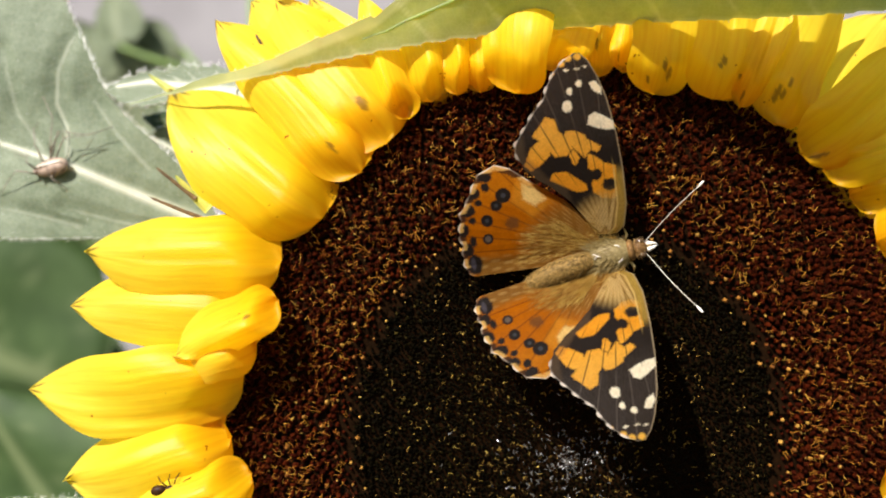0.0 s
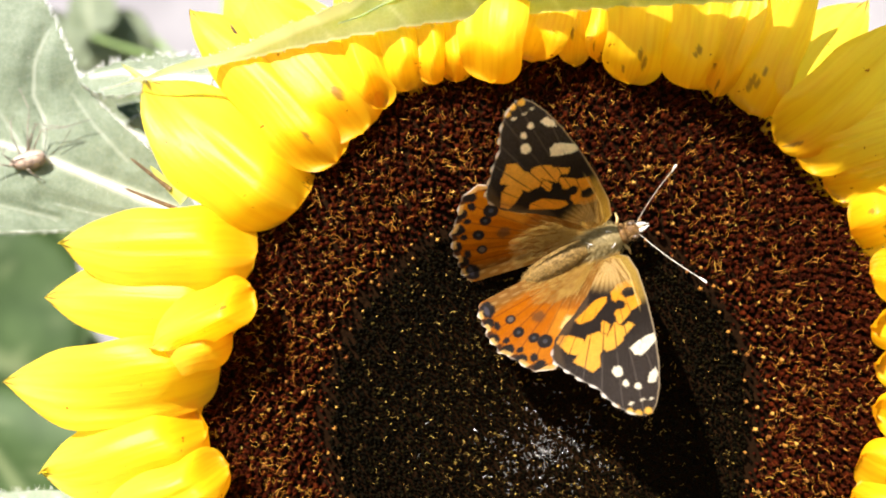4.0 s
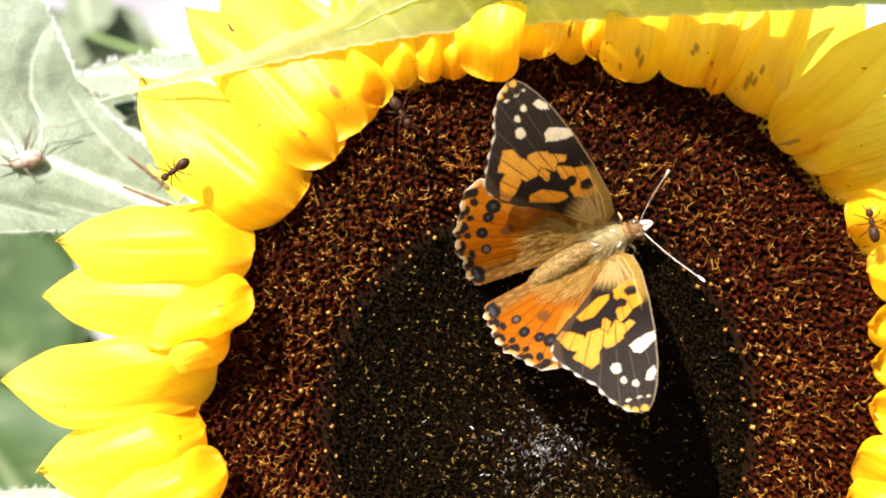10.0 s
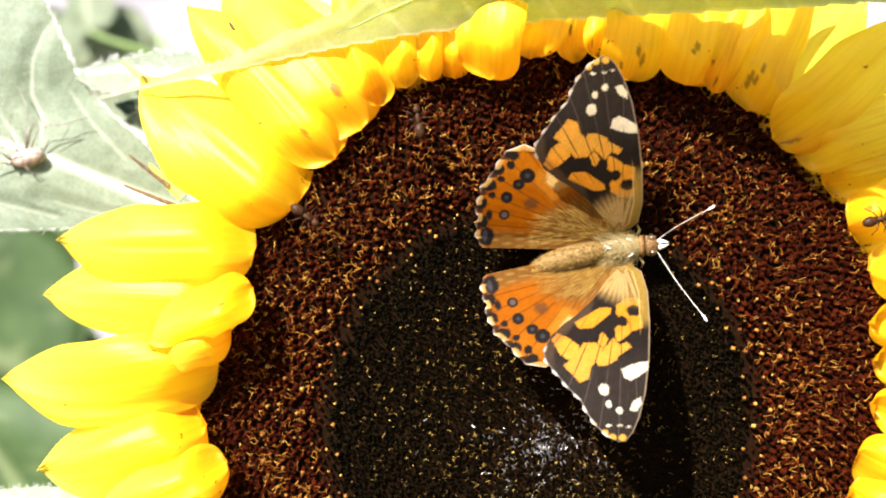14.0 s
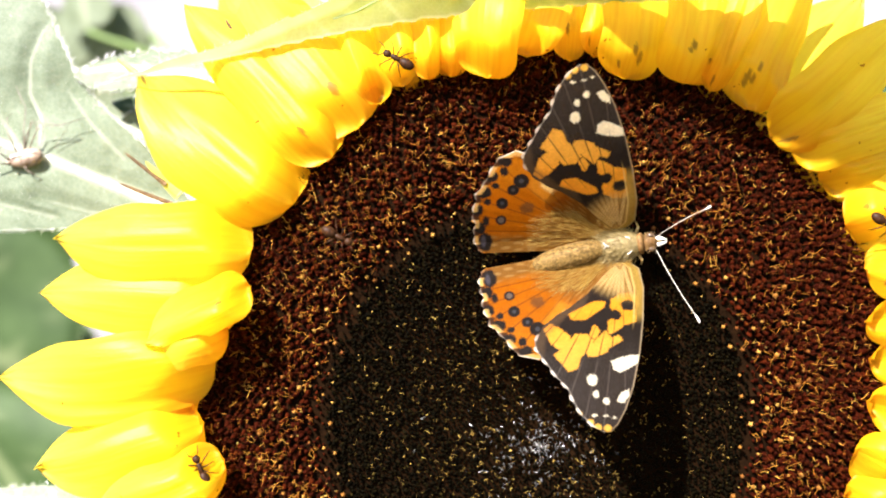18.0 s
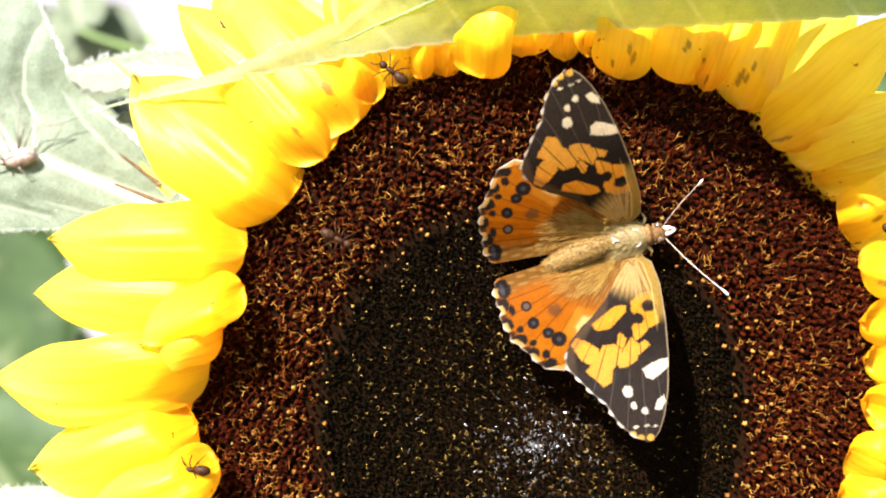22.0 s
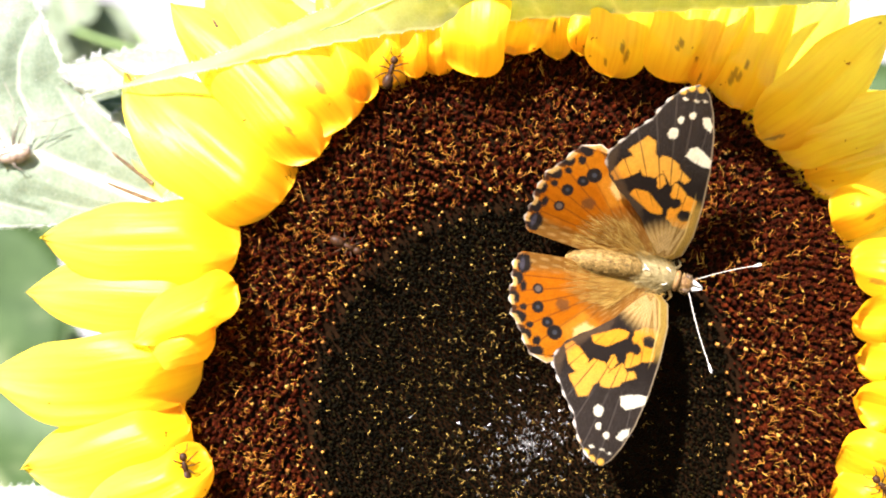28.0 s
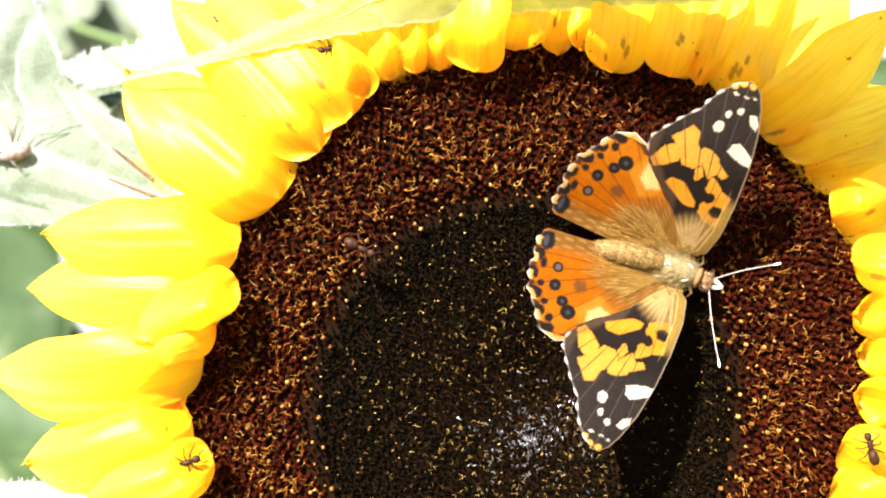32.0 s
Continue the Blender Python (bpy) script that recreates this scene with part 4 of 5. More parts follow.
# dry golden flecks between the closed florets
count = 800
pr, pa = np.where(rng.random(count) < 0.72, rng.normal(14.0, 4.4, count), np.sqrt(rng.random(count)) * 30), rng.uniform(0, 6.283, count)
fl = mesh("dry_fleck_litter", *strewn(open_floret(0.7, 0.55), turn_to(np.array([0.0, -1.0, 0.0]) + rng.normal(0, 0.6, (count, 3)), rng.uniform(0, 6.28, count)) * rng.uniform(0.3, 0.95, count)[:, None, None], on_disc(IX + pr * np.cos(pa), IZ + pr * np.sin(pa), 0.8)), POLLEN, flower)
tagged(fl, "dry golden flecks", kind="stuff")

# pollen crumbs
count = 500
pr, pa = np.sqrt(rng.uniform(0, 1, count)) * 47, rng.uniform(0, 6.283, count)
crumb = ball((0.16 * MM, 0.10 * MM, 0.08 * MM), rings=3, sides=5)
pol = mesh("pollen", *strewn(crumb, turn_to(rng.normal(0, 1, (count, 3)), rng.uniform(0, 6, count)) * rng.uniform(0.4, 1.6, count)[:, None, None], on_disc(pr * np.cos(pa), pr * np.sin(pa), 1.0)), POLLEN, flower)
tagged(pol, "golden pollen crumbs", kind="stuff")


# ---- the butterfly ----
# wing shapes in mm: ahead of the hinge, out from the body
FORE_LEAD = [(-0.1, 1.3), (0.9, 2.3), (1.2, 5.8), (0.6, 11.1), (-0.3, 16.1), (-1.6, 21), (-2.9, 24.2), (-4.1, 26.2), (-5.2, 27.2)]
FORE_TRAIL = [(-6.2, 27.3), (-7.6, 26.4), (-9, 24.9), (-10, 23.1), (-10.7, 21), (-12.1, 19.3), (-13.7, 16.7), (-14.7, 15), (-14.8, 13.9), (-14.2, 12.5), (-12.4, 10.4), (-9.4, 8.4), (-6.8, 6.3), (-4.4, 3.3), (-3, 1.2)]
HIND_OUT = [(-1.6, 0.6), (-9.6, -0.9), (-14.5, -1.5), (-18.7, -1.7), (-19.7, -1.2), (-20.3, 0.1), (-20.3, 1.9), (-20.1, 3.3), (-20.5, 4.4), (-20.3, 5.7), (-19.9, 6.9), (-19.9, 7.9), (-18.8, 9.2), (-18.1, 10.4), (-17.3, 12), (-16.5, 13), (-15.3, 13.5), (-14, 14.1)]
HIND_FRONT = [(-14, 14.1), (-11.9, 13.3), (-8.4, 10.4), (-4.5, 7.5), (-1.1, 3.2), (-0.3, 1)]
FORE_ORANGE = [
    [(-9.7, 9.7), (-8.7, 9.1), (-5.9, 7.8), (-4.5, 8), (-4.8, 8.9), (-6.3, 9.9), (-7.4, 10.7), (-9.2, 10.6)],
    [(-13.3, 11.9), (-12.4, 11.1), (-10.9, 12.1), (-9.8, 13.3), (-9.9, 14.4), (-11.2, 15.2), (-12.3, 14.3)],
    [(-11.7, 15.8), (-9.9, 14), (-9, 13), (-7.4, 13.2), (-6.5, 14.1), (-7.3, 15.4), (-8.6, 16.6), (-9.1, 18.2), (-10.3, 18.5), (-11, 17.5), (-12.1, 16)],
    [(-7.7, 15.8), (-6.3, 14.2), (-4.8, 12.7), (-4.2, 13.8), (-4.9, 15.9), (-6.2, 16.5), (-7.4, 16.5)],
    [(-6.5, 12), (-6.1, 11.7), (-5.6, 12.7), (-6.3, 13.8), (-7, 13.3)],
    [(-4.3, 11.3), (-3.1, 10), (-1.8, 9.4), (-0.4, 10), (-0.5, 11.3), (-2.1, 11.8), (-3.4, 12.8), (-4.4, 13.2)],
    [(-3.5, 7.6), (-2.3, 6.8), (-0.7, 6.6), (0.3, 7.6), (-0.4, 10.2), (-2.4, 10.5), (-3.3, 10), (-3.8, 8.9)],
    [(-4.5, 14.2), (-3.1, 13.5), (-2.6, 14.2), (-4.1, 15.1), (-4.9, 15.3)],
]
FORE_WHITE = [
    [(-4.5, 17.3), (-3.1, 16.8), (-1.8, 16.5), (-0.5, 16.5), (-0.7, 17.8), (-2.1, 18.6), (-3.3, 19.2), (-4.3, 18.6)],
    [(-4.3, 23.2), (-3.5, 21.9), (-2.3, 21.4), (-2.3, 22.5), (-3.2, 23.5)],
]
FORE_DOTS = [(-7.2, 20.0, 0.80, 0.92), (-6.8, 22.1, 0.50, 0.6), (-5.5, 23.1, 0.55, 0.58), (-7.2, 25.0, 0.51, 0.27), (-5.7, 25.1, 0.43, 0.22), (-4.6, 25.4, 0.43, 0.22)]
FORE_TAN = [(-9.5, 24.6, 0.6, 0.45), (-7.9, 25.9, 0.51, 0.45), (-6.9, 26.6, 0.51, 0.45), (-5.6, 26.8, 0.51, 0.45), (-10.7, 22.2, 0.43, 0.54)]
FORE_BLACK = [(-1.3, 8.7, 1.1, 0.9), (-3.2, 10.2, 0.85, 0.81)]
HIND_EYES = [(-16.3, 3.6, 0.77, 0.81), (-16.1, 6.3, 0.85, 0.9), (-14.5, 8.3, 0.85, 0.81), (-13.3, 9.6, 1.1, 1.08)]
HIND_SPOTS = [(-18.5, 3.5, 0.51, 0.81), (-18.2, 6.6, 0.51, 0.54), (-17.0, 9.0, 0.6, 0.45), (-15.7, 11.1, 0.6, 0.63), (-18.7, 0.1, 1.1, 1.5), (-19.3, 2.4, 0.75, 1.05), (-19.7, 5.4, 0.9, 1.0), (-18.7, 8.1, 1.1, 0.95), (-17.5, 10.4, 0.95, 0.8), (-15.5, 12.5, 1.0, 0.7)]
ORANGE, DEEP, BLACK, WHITE, TAN = (0.78, 0.29, 0.006), (0.44, 0.122, 0.001), (0.022, 0.017, 0.014), (0.90, 0.84, 0.62), (0.50, 0.32, 0.09)
CREAM = (0.86, 0.50, 0.075)


def fenced(x, y, outline):
    """Distance to the outline, below zero inside."""
    p = np.array(outline)
    q = np.roll(p, -1, 0)
    best = np.full(x.shape, 1e9)
    inside = np.zeros(x.shape, bool)
    for (ax, ay), (bx_, by_) in zip(p, q):
        ex, ey = bx_ - ax, by_ - ay
        t = np.clip(((x - ax) * ex + (y - ay) * ey) / (ex * ex + ey * ey + 1e-12), 0, 1)
        best = np.minimum(best, np.hypot(x - ax - t * ex, y - ay - t * ey))
        cross = (ay > y) != (by_ > y)
        inside ^= cross & (x < (bx_ - ax) * (y - ay) / (by_ - ay + 1e-12) + ax)
    return np.where(inside, -best, best)


def oval(x, y, spot):
    cx, cy, rx, ry = spot
    return (np.hypot((x - cx) / rx, (y - cy) / ry) - 1) * min(rx, ry)


def lay(colour, mask, paint):
    return colour * (1 - mask[..., None]) + np.array(paint) * mask[..., None]


def span(points, b):
    """How far ahead an edge lies at each distance out."""
    p = np.array(sorted(points, key=lambda q: q[1]))
    return np.interp(b, p[:, 1], p[:, 0])


def ragged(x, y):
    s = np.sin(x * 9.1 + 3 * np.sin(y * 5.3)) * np.cos(y * 11.7 + 2 * np.sin(x * 4.1))
    return 0.06 * s + 0.05 * np.sin(x * 23 + y * 31) * np.sin(y * 27 - x * 13)


def lines(x, y, root, ends):
    best = np.full(x.shape, 1e9)
    for ex, ey in ends:
        dx, dy = ex - root[0], ey - root[1]
        t = np.clip(((x - root[0]) * dx + (y - root[1]) * dy) / (dx * dx + dy * dy), 0.08, 1)
        best = np.minimum(best, np.hypot(x - root[0] - t * dx, y - root[1] - t * dy))
    return best


FORE_VEINS = [(0.6, 16), (-3, 24), (-6.2, 27), (-8.5, 25.2), (-10.3, 22), (-12, 19.2), (-13.8, 16.5), (-14.6, 14)]
HIND_VEINS = [(-18.8, -1), (-20.2, 2), (-20.2, 4.6), (-20, 7.2), (-18.4, 9.8), (-16.8, 12.4), (-14, 14)]


def fore_pigment(x, y):
    n = ragged(x, y)
    c = np.broadcast_to(np.array(BLACK), (*x.shape, 3)).copy()
    # greyer towards the tip: sheen put into the pigment
    c = lay(c, 0.5 * smooth01(y, 13, 22), (0.034, 0.026, 0.022))
    vein = lines(x, y, (-1.5, 0.8), FORE_VEINS)
    for poly in FORE_ORANGE:
        m = 1 - smooth01(fenced(x, y, poly) + 1.6 * n - 0.08, -0.08, 0.08)
        c = lay(c, m, ORANGE)
        c = lay(c, 0.2 * m + 0.4 * m * smooth01(y, 10, 15), CREAM)
    for spot in FORE_BLACK:
        c = lay(c, 1 - smooth01(oval(x, y, spot) + 2 * n, -0.12, 0.12), BLACK)
    c = lay(c, 0.75 * (1 - smooth01(vein, 0.03, 0.10)) * smooth01(y, 8, 11), BLACK)
    hairy = 1 - smooth01(np.hypot(x + 1.0, y) + 3 * n + 0.12 * np.abs(x), 5.5, 9.0)
    c = lay(c, 0.92 * hairy, TAN)
    c = lay(c, 0.6 * hairy * (1 - smooth01(vein, 0.1, 0.32)), (0.66, 0.48, 0.20))
    c = lay(c, 0.65 * hairy * (1 - smooth01(np.abs(vein - 0.38), 0.03, 0.12)), (0.16, 0.08, 0.02))
    c = lay(c, 0.5 * hairy * smooth01(np.sin(x * 14 + y * 3) * np.sin(y * 9), 0.2, 0.9), (0.14, 0.08, 0.03))
    lead = span(FORE_LEAD, y) - x
    c = lay(c, 0.85 * (1 - smooth01(lead, 0.9, 1.5)) * (1 - smooth01(y, 9.5, 12)), (0.46, 0.30, 0.055))
    c = lay(c, 0.6 * (1 - smooth01(lead, 0.9, 1.5)) * (1 - smooth01(y, 9.5, 12)) * smooth01(np.sin(x * 17) * np.sin(y * 13 + 4 * n), 0.1, 0.6), (0.05, 0.04, 0.01))
    c = lay(c, 0.8 * (1 - smooth01(np.abs(lead - 1.35), 0.06, 0.16)) * (1 - smooth01(y, 10, 13)), (0.70, 0.50, 0.16))
    c = lay(c, 0.8 * (1 - smooth01(lead, 0.06, 0.3)), (0.42, 0.33, 0.20))
    # pale scales and veins at the tip, which also hold its sheen as colour
    tip_sheen = smooth01(y, 13, 17) * smooth01(np.sin(x * 23 + 5 * n) * np.sin(y * 19 + 3 * x), 0.15, 0.8)
    c = lay(c, 0.30 * tip_sheen, (0.20, 0.17, 0.14))
    c = lay(c, 0.35 * (1 - smooth01(vein, 0.04, 0.10)) * smooth01(y, 15, 18), (0.20, 0.17, 0.14))
    for poly in FORE_WHITE:
        c = lay(c, 1 - smooth01(fenced(x, y, poly) + 1.5 * n + 0.08, -0.08, 0.08), WHITE)
    c = lay(c, 0.7 * (1 - smooth01(vein, 0.04, 0.12)) * smooth01(y, 13.5, 14.5) * (1 - smooth01(y, 16, 18)), BLACK)
    for spot in FORE_DOTS:
        c = lay(c, 1 - smooth01(oval(x, y, spot) + 1.5 * n + 0.1, -0.08, 0.08), WHITE)
    for spot in FORE_TAN:
        c = lay(c, 0.95 * (1 - smooth01(oval(x, y, spot) + n, -0.15, 0.15)), CREAM)
    rim = x - span([p for p in FORE_TRAIL if p[1] > 12], np.clip(y, 12.6, 27.3))
    edge = (1 - smooth01(rim, 0.12, 0.42)) * smooth01(y, 12, 13)
    c = lay(c, edge * (0.35 + 0.65 * smooth01(np.sin(y * 3.4 + 0.8), -0.2, 0.4)), (0.82, 0.76, 0.66))
    inner = fenced(x, y, [(-15.2, 13.5), (-12.6, 10.2), (-9.4, 8.2), (-6.6, 6.0), (-7.4, 8.3), (-10.2, 10.0), (-13.2, 13.2), (-13.6, 16.0)])
    return lay(c, 0.45 * (1 - smooth01(inner + 2 * n, -0.3, 0.5)), (0.13, 0.09, 0.05))


def hind_pigment(x, y):
    n = ragged(x, y)
    c = np.broadcast_to(np.array(DEEP), (*x.shape, 3)).copy()
    c = lay(c, 0.55 * smooth01(y, 7, 11), (0.56, 0.20, 0.006))
    vein = lines(x, y, (-4, 1.0), HIND_VEINS)
    c = lay(c, 0.55 * (1 - smooth01(vein, 0.05, 0.17)), (0.12, 0.03, 0.008))
    c = lay(c, 0.75 * (1 - smooth01(oval(x, y, (-12.5, 5.4, 1.0, 0.9)) + 4 * n, -0.3, 0.3)), (0.10, 0.05, 0.02))
    # brighter orange front patch, with a sun dapple put into the pigment
    c = lay(c, 0.4 - 0.4 * smooth01(fenced(x, y, [(-12.6, 8.6), (-9.6, 5.6), (-6.4, 7.4), (-8.4, 10.4), (-11.3, 11.6)]) + 2 * n, -0.7, 0.3), (0.80, 0.36, 0.03))
    # brown hair at the root, darkened and spread to hold the body's shade too
    brown = 1 - smooth01(np.hypot((x + 1) / 1.25, y - 0.5) + 4 * n, 5.6, 9.6)
    brown = np.maximum(brown, 1 - smooth01(y + 2 * n + 0.05 * (x + 12), -0.4, 1.6))
    c = lay(c, 0.9 * brown * smooth01(x, -19.5, -17.5), (0.23, 0.11, 0.020))
    streak = np.sin(14 * np.arctan2(y - 0.5, -x) * 6) * np.sin(x * 1.7)
    c = lay(c, 0.4 * brown * smooth01(streak, 0, 0.9), (0.56, 0.35, 0.11))
    c = lay(c, 0.85 - 0.85 * smooth01(fenced(x, y, [(-10.6, 8.6), (-9.0, 7.4), (-7.2, 8.2), (-8.6, 10.0), (-10.4, 11.0)]) + 3 * n, -0.3, 0.25), (0.86, 0.62, 0.22))
    for spot in HIND_SPOTS:
        c = lay(c, 1 - smooth01(oval(x, y, spot) + 2.0 * n, -0.1, 0.1), BLACK)
    for k, spot in enumerate(HIND_EYES):
        c = lay(c, 1 - smooth01(oval(x, y, spot) + n, -0.1, 0.1), BLACK)
        core = (spot[0], spot[1], spot[2] * (0.6 if k == 0 else 0.32), spot[3] * (0.6 if k == 0 else 0.32))
        c = lay(c, (0.6 if k == 0 else 0.25) * (1 - smooth01(oval(x, y, core), -0.1, 0.1)), (0.22, 0.16, 0.12) if k == 0 else (0.16, 0.18, 0.22))
    blue = oval(x, y, (-18.9, 0.2, 0.35, 0.9))
    c = lay(c, 0.5 * (1 - smooth01(blue, -0.15, 0.15)), (0.12, 0.11, 0.14))
    rim = fenced(x, y, HIND_OUT + HIND_FRONT[1:])
    outer = smooth01(-x + 0.9 * y, 17.5, 19.5)
    arcs = smooth01(np.sin(y * 2.35 + 0.6), -0.35, 0.1)
    c = lay(c, 0.85 * (1 - smooth01(-rim + 2 * n, 0.5, 0.8)) * outer * arcs, (0.78, 0.48, 0.14))
    c = lay(c, 0.85 * (1 - smooth01(-rim + 2 * n, 0.7, 1.1)) * outer * (1 - arcs), BLACK)
    return lay(c, (1 - smooth01(-rim, 0.08, 0.22)) * outer * (0.25 + 0.65 * arcs), (0.86, 0.79, 0.66))


def wing_lift(y, fore):
    """How far a wing arches over the straight line from hinge to tip, in mm."""
    q = np.clip(np.abs(y) / (27.3 if fore else 14.1), 0, 1)
    return (1.44 * q + 5.2 * q * (1 - q)) if fore else (0.1 * q + 2.4 * q * (1 - q))


def wing(name, ahead, behind, low, high, pigment, mirror, parent, camber):
    """A scaled wing: a thin curved blade between its front and rear edges."""
    rows, cols = 300, 190
    b = np.linspace(low, high, rows)
    front, back = span(ahead, b), span(behind, b)
    s = np.linspace(0, 1, cols)[None, :]
    x = back[:, None] + (front - back)[:, None] * s
    y = np.broadcast_to(b[:, None], x.shape)
    lobes = 0.16 * np.sin(y * 3.4 + 0.8) * (1 - s) ** 8 * smooth01(np.hypot(x, y), 12, 16)
    x = x - lobes
    colour = pigment(x, y)
    z = wing_lift(y, camber > 0.9) + camber * 0.25 * np.sin(np.clip(s, 0, 1) * np.pi) - 0.03 * np.cos(lines(x, y, (-2, 0.8), FORE_VEINS if camber > 0.9 else HIND_VEINS) * 1.8) * smooth01(np.hypot(x, y), 2, 6)
    pts = np.stack([x, y * mirror, z], 2) * MM
    ob = mesh(name, pts.reshape(-1, 3), sheet_faces(rows, cols, 0, mirror < 0), WING, parent)
    flat = colour.reshape(-1, 3)
    attribute(ob, "pigment", np.concatenate([flat, np.ones((len(flat), 1))], 1), "FLOAT_COLOR")
    return ob


def hairs(name, roots, ways, long, parent, label, material=None, thick=0.035):
    """Fine hairs, each a thin bent spike."""
    n = len(roots)
    t = np.array([(-1, 0, 0), (1, 0, 0), (-0.7, 0.0, 0.5), (0.7, 0.0, 0.5), (0.0, 0.0, 1.0)])
    t = t * [thick * MM, thick * MM, 1.0]
    t[:, 1] += 0.10 * t[:, 2] ** 2
    frame_ = turn_to(ways, rng.uniform(0, 6.28, n))
    scaled = frame_ * np.stack([np.ones(n), long, long], 1)[:, None, :]
    return tagged(mesh(name, *strewn((t, [[0, 1, 3, 2], [2, 3, 4]]), scaled, roots), material or FUR, parent), label, kind="stuff")


butterfly = new("butterfly")
tagged(butterfly, "orange, black and white butterfly feeding on the sunflower disc", "butterfly")
H_FORE, H_HIND = (12 * 0.085, 20 * 0.085), (-14 * 0.085, 18 * 0.085)
wings = {}
for side in (1, -1):
    wings["fore", side] = wing("forewing", FORE_LEAD, FORE_TRAIL, 1.25, 27.28, fore_pigment, side, butterfly, 1.0)
    wings["hind", side] = wing("hindwing", HIND_FRONT + [(-0.3, -1.6)], HIND_OUT[3:] + [(-18.7, -1.75)], -1.65, 14.05, hind_pigment, side, butterfly, 0.6)
    tagged(wings["fore", side], "black-tipped forewing with orange patches and white spots")
    tagged(wings["hind", side], "orange hindwing with black eyespots and a pale scalloped edge")
    n = 2300
    a, r0 = rng.uniform(-0.16, 0.75, n), 11.0 * rng.uniform(0.05, 1, n) ** 0.8
    r0 = r0 * (1 - 0.45 * smooth01(a, 0.2, 0.75))
    roots = np.stack([-1 - r0 * np.cos(a), side * (0.4 + r0 * np.sin(a)), 0.15 + wing_lift(0.4 + r0 * np.sin(a), False)], 1) * MM
    ways = np.stack([-np.cos(a), side * np.sin(a) * 1.05, rng.uniform(0.02, 0.28, n)], 1) + rng.normal(0, 0.09, (n, 3))
    hairs("wing_hair", roots, ways, rng.uniform(0.7, 2.2, n) * MM, wings["hind", side], "long tawny hair over the wing's root", thick=0.012)
    n = 520
    a, r0 = rng.uniform(-0.1, 1.35, n), 5.6 * rng.uniform(0.03, 1, n) ** 0.7
    roots = np.stack([-r0 * np.cos(a) * 0.9 + 0.2, side * (0.3 + r0 * np.sin(a)), 0.12 + wing_lift(0.3 + r0 * np.sin(a), True)], 1) * MM
    ways = np.stack([-np.cos(a), side * np.sin(a), rng.uniform(0.05, 0.4, n)], 1) + rng.normal(0, 0.15, (n, 3))
    hairs("wing_hair", roots, ways, rng.uniform(0.35, 1.1, n) * MM, wings["fore", side], "short tawny hair over the wing's root", thick=0.02)

# body
thorax = mesh("thorax", *ball((3.5 * MM, 2.15 * MM, 1.9 * MM), (-0.7 * MM, 0, 0.1 * MM), 18, 22, lambda q: 1.0 + 0.10 * q), THORAX, butterfly)
tagged(thorax, "olive grey furry thorax with small pale marks")


def over_thorax(x, y):
    """A point on the thorax's back, in mm."""
    wide = 2.15 * (1.0 + 0.10 * (x + 0.7) / 3.5)
    return (x, y, 0.16 + 1.95 * math.sqrt(max(0.0, 1 - ((x + 0.7) / 3.5) ** 2 - (y / wide) ** 2)))


for stroke in (((-2.9, 0.75), (-2.5, 0.3), (-2.95, -0.1)), ((-2.5, 0.3), (-2.1, 0.1)), ((1.0, 0.85), (0.7, 1.15), (0.3, 1.25)), ((1.0, -0.85), (0.7, -1.15), (0.3, -1.25))):
    mark = mesh("pale_mark", *tube(np.array([over_thorax(*p) for p in stroke]) * MM, 0.075 * MM, 5), PALE, thorax)
    tagged(mark, "small bluish white tuft")
collar = mesh("collar", *tube(np.array([(2.1, 0, 0.15), (2.5, 0, 0.2), (2.85, 0, 0.25), (3.1, 0, 0.3)]) * MM, np.array([1.25, 1.62, 1.5, 1.1]) * MM, 18), HEAD, butterfly)
tagged(collar, "reddish brown collar behind the head")
path_a = [(-3.2, 0, 0.3), (-5.0, -0.25, 0.35), (-7.0, -0.5, 0.2), (-9.0, -0.8, 0.0), (-11.0, -1.15, -0.3), (-12.8, -1.5, -0.6), (-13.9, -1.75, -0.8)]
fine_t = np.linspace(0, len(path_a) - 1, 60)
pa_ = np.stack([np.interp(fine_t, range(len(path_a)), np.array(path_a)[:, i]) for i in range(3)], 1)
girth = np.interp(fine_t, range(len(path_a)), [1.3, 1.6, 1.75, 1.75, 1.55, 1.05, 0.4]) * (1 + 0.05 * np.abs(np.sin(fine_t * np.pi * 1.5)))
abdomen = mesh("abdomen", *tube(pa_ * MM, girth * MM, 18), BODY, butterfly)
tagged(abdomen, "tawny segmented abdomen")
head = mesh("head", *ball((1.15 * MM, 1.25 * MM, 1.1 * MM), (3.85 * MM, 0, 0.35 * MM), 12, 16), HEAD, butterfly)
for side in (1, -1):
    mesh("eye", *ball((0.72 * MM, 0.5 * MM, 0.72 * MM), (4.05 * MM, side * 0.98 * MM, 0.62 * MM), 8, 12), EYE_DARK, head)
    palp = tube(np.array([(4.5, side * 0.36, 0.3), (5.2, side * 0.46, 0.55), (5.8, side * 0.30, 0.75), (6.4, side * 0.10, 0.85)]) * MM, np.array([0.27, 0.33, 0.22, 0.06]) * MM, 8)
    tagged(mesh("palp", *palp, PALE, head), "silvery white palp")
mesh("proboscis", *tube(np.array([(4.7, 0, -0.3), (5.6, 0, -0.9), (5.9, 0, -1.9), (5.4, 0, -2.9)]) * MM, 0.10 * MM, 6), LEG, head)
n = 2600
uu, aa = rng.uniform(-0.95, 0.95, n), rng.uniform(-0.3, np.pi + 0.3, n)
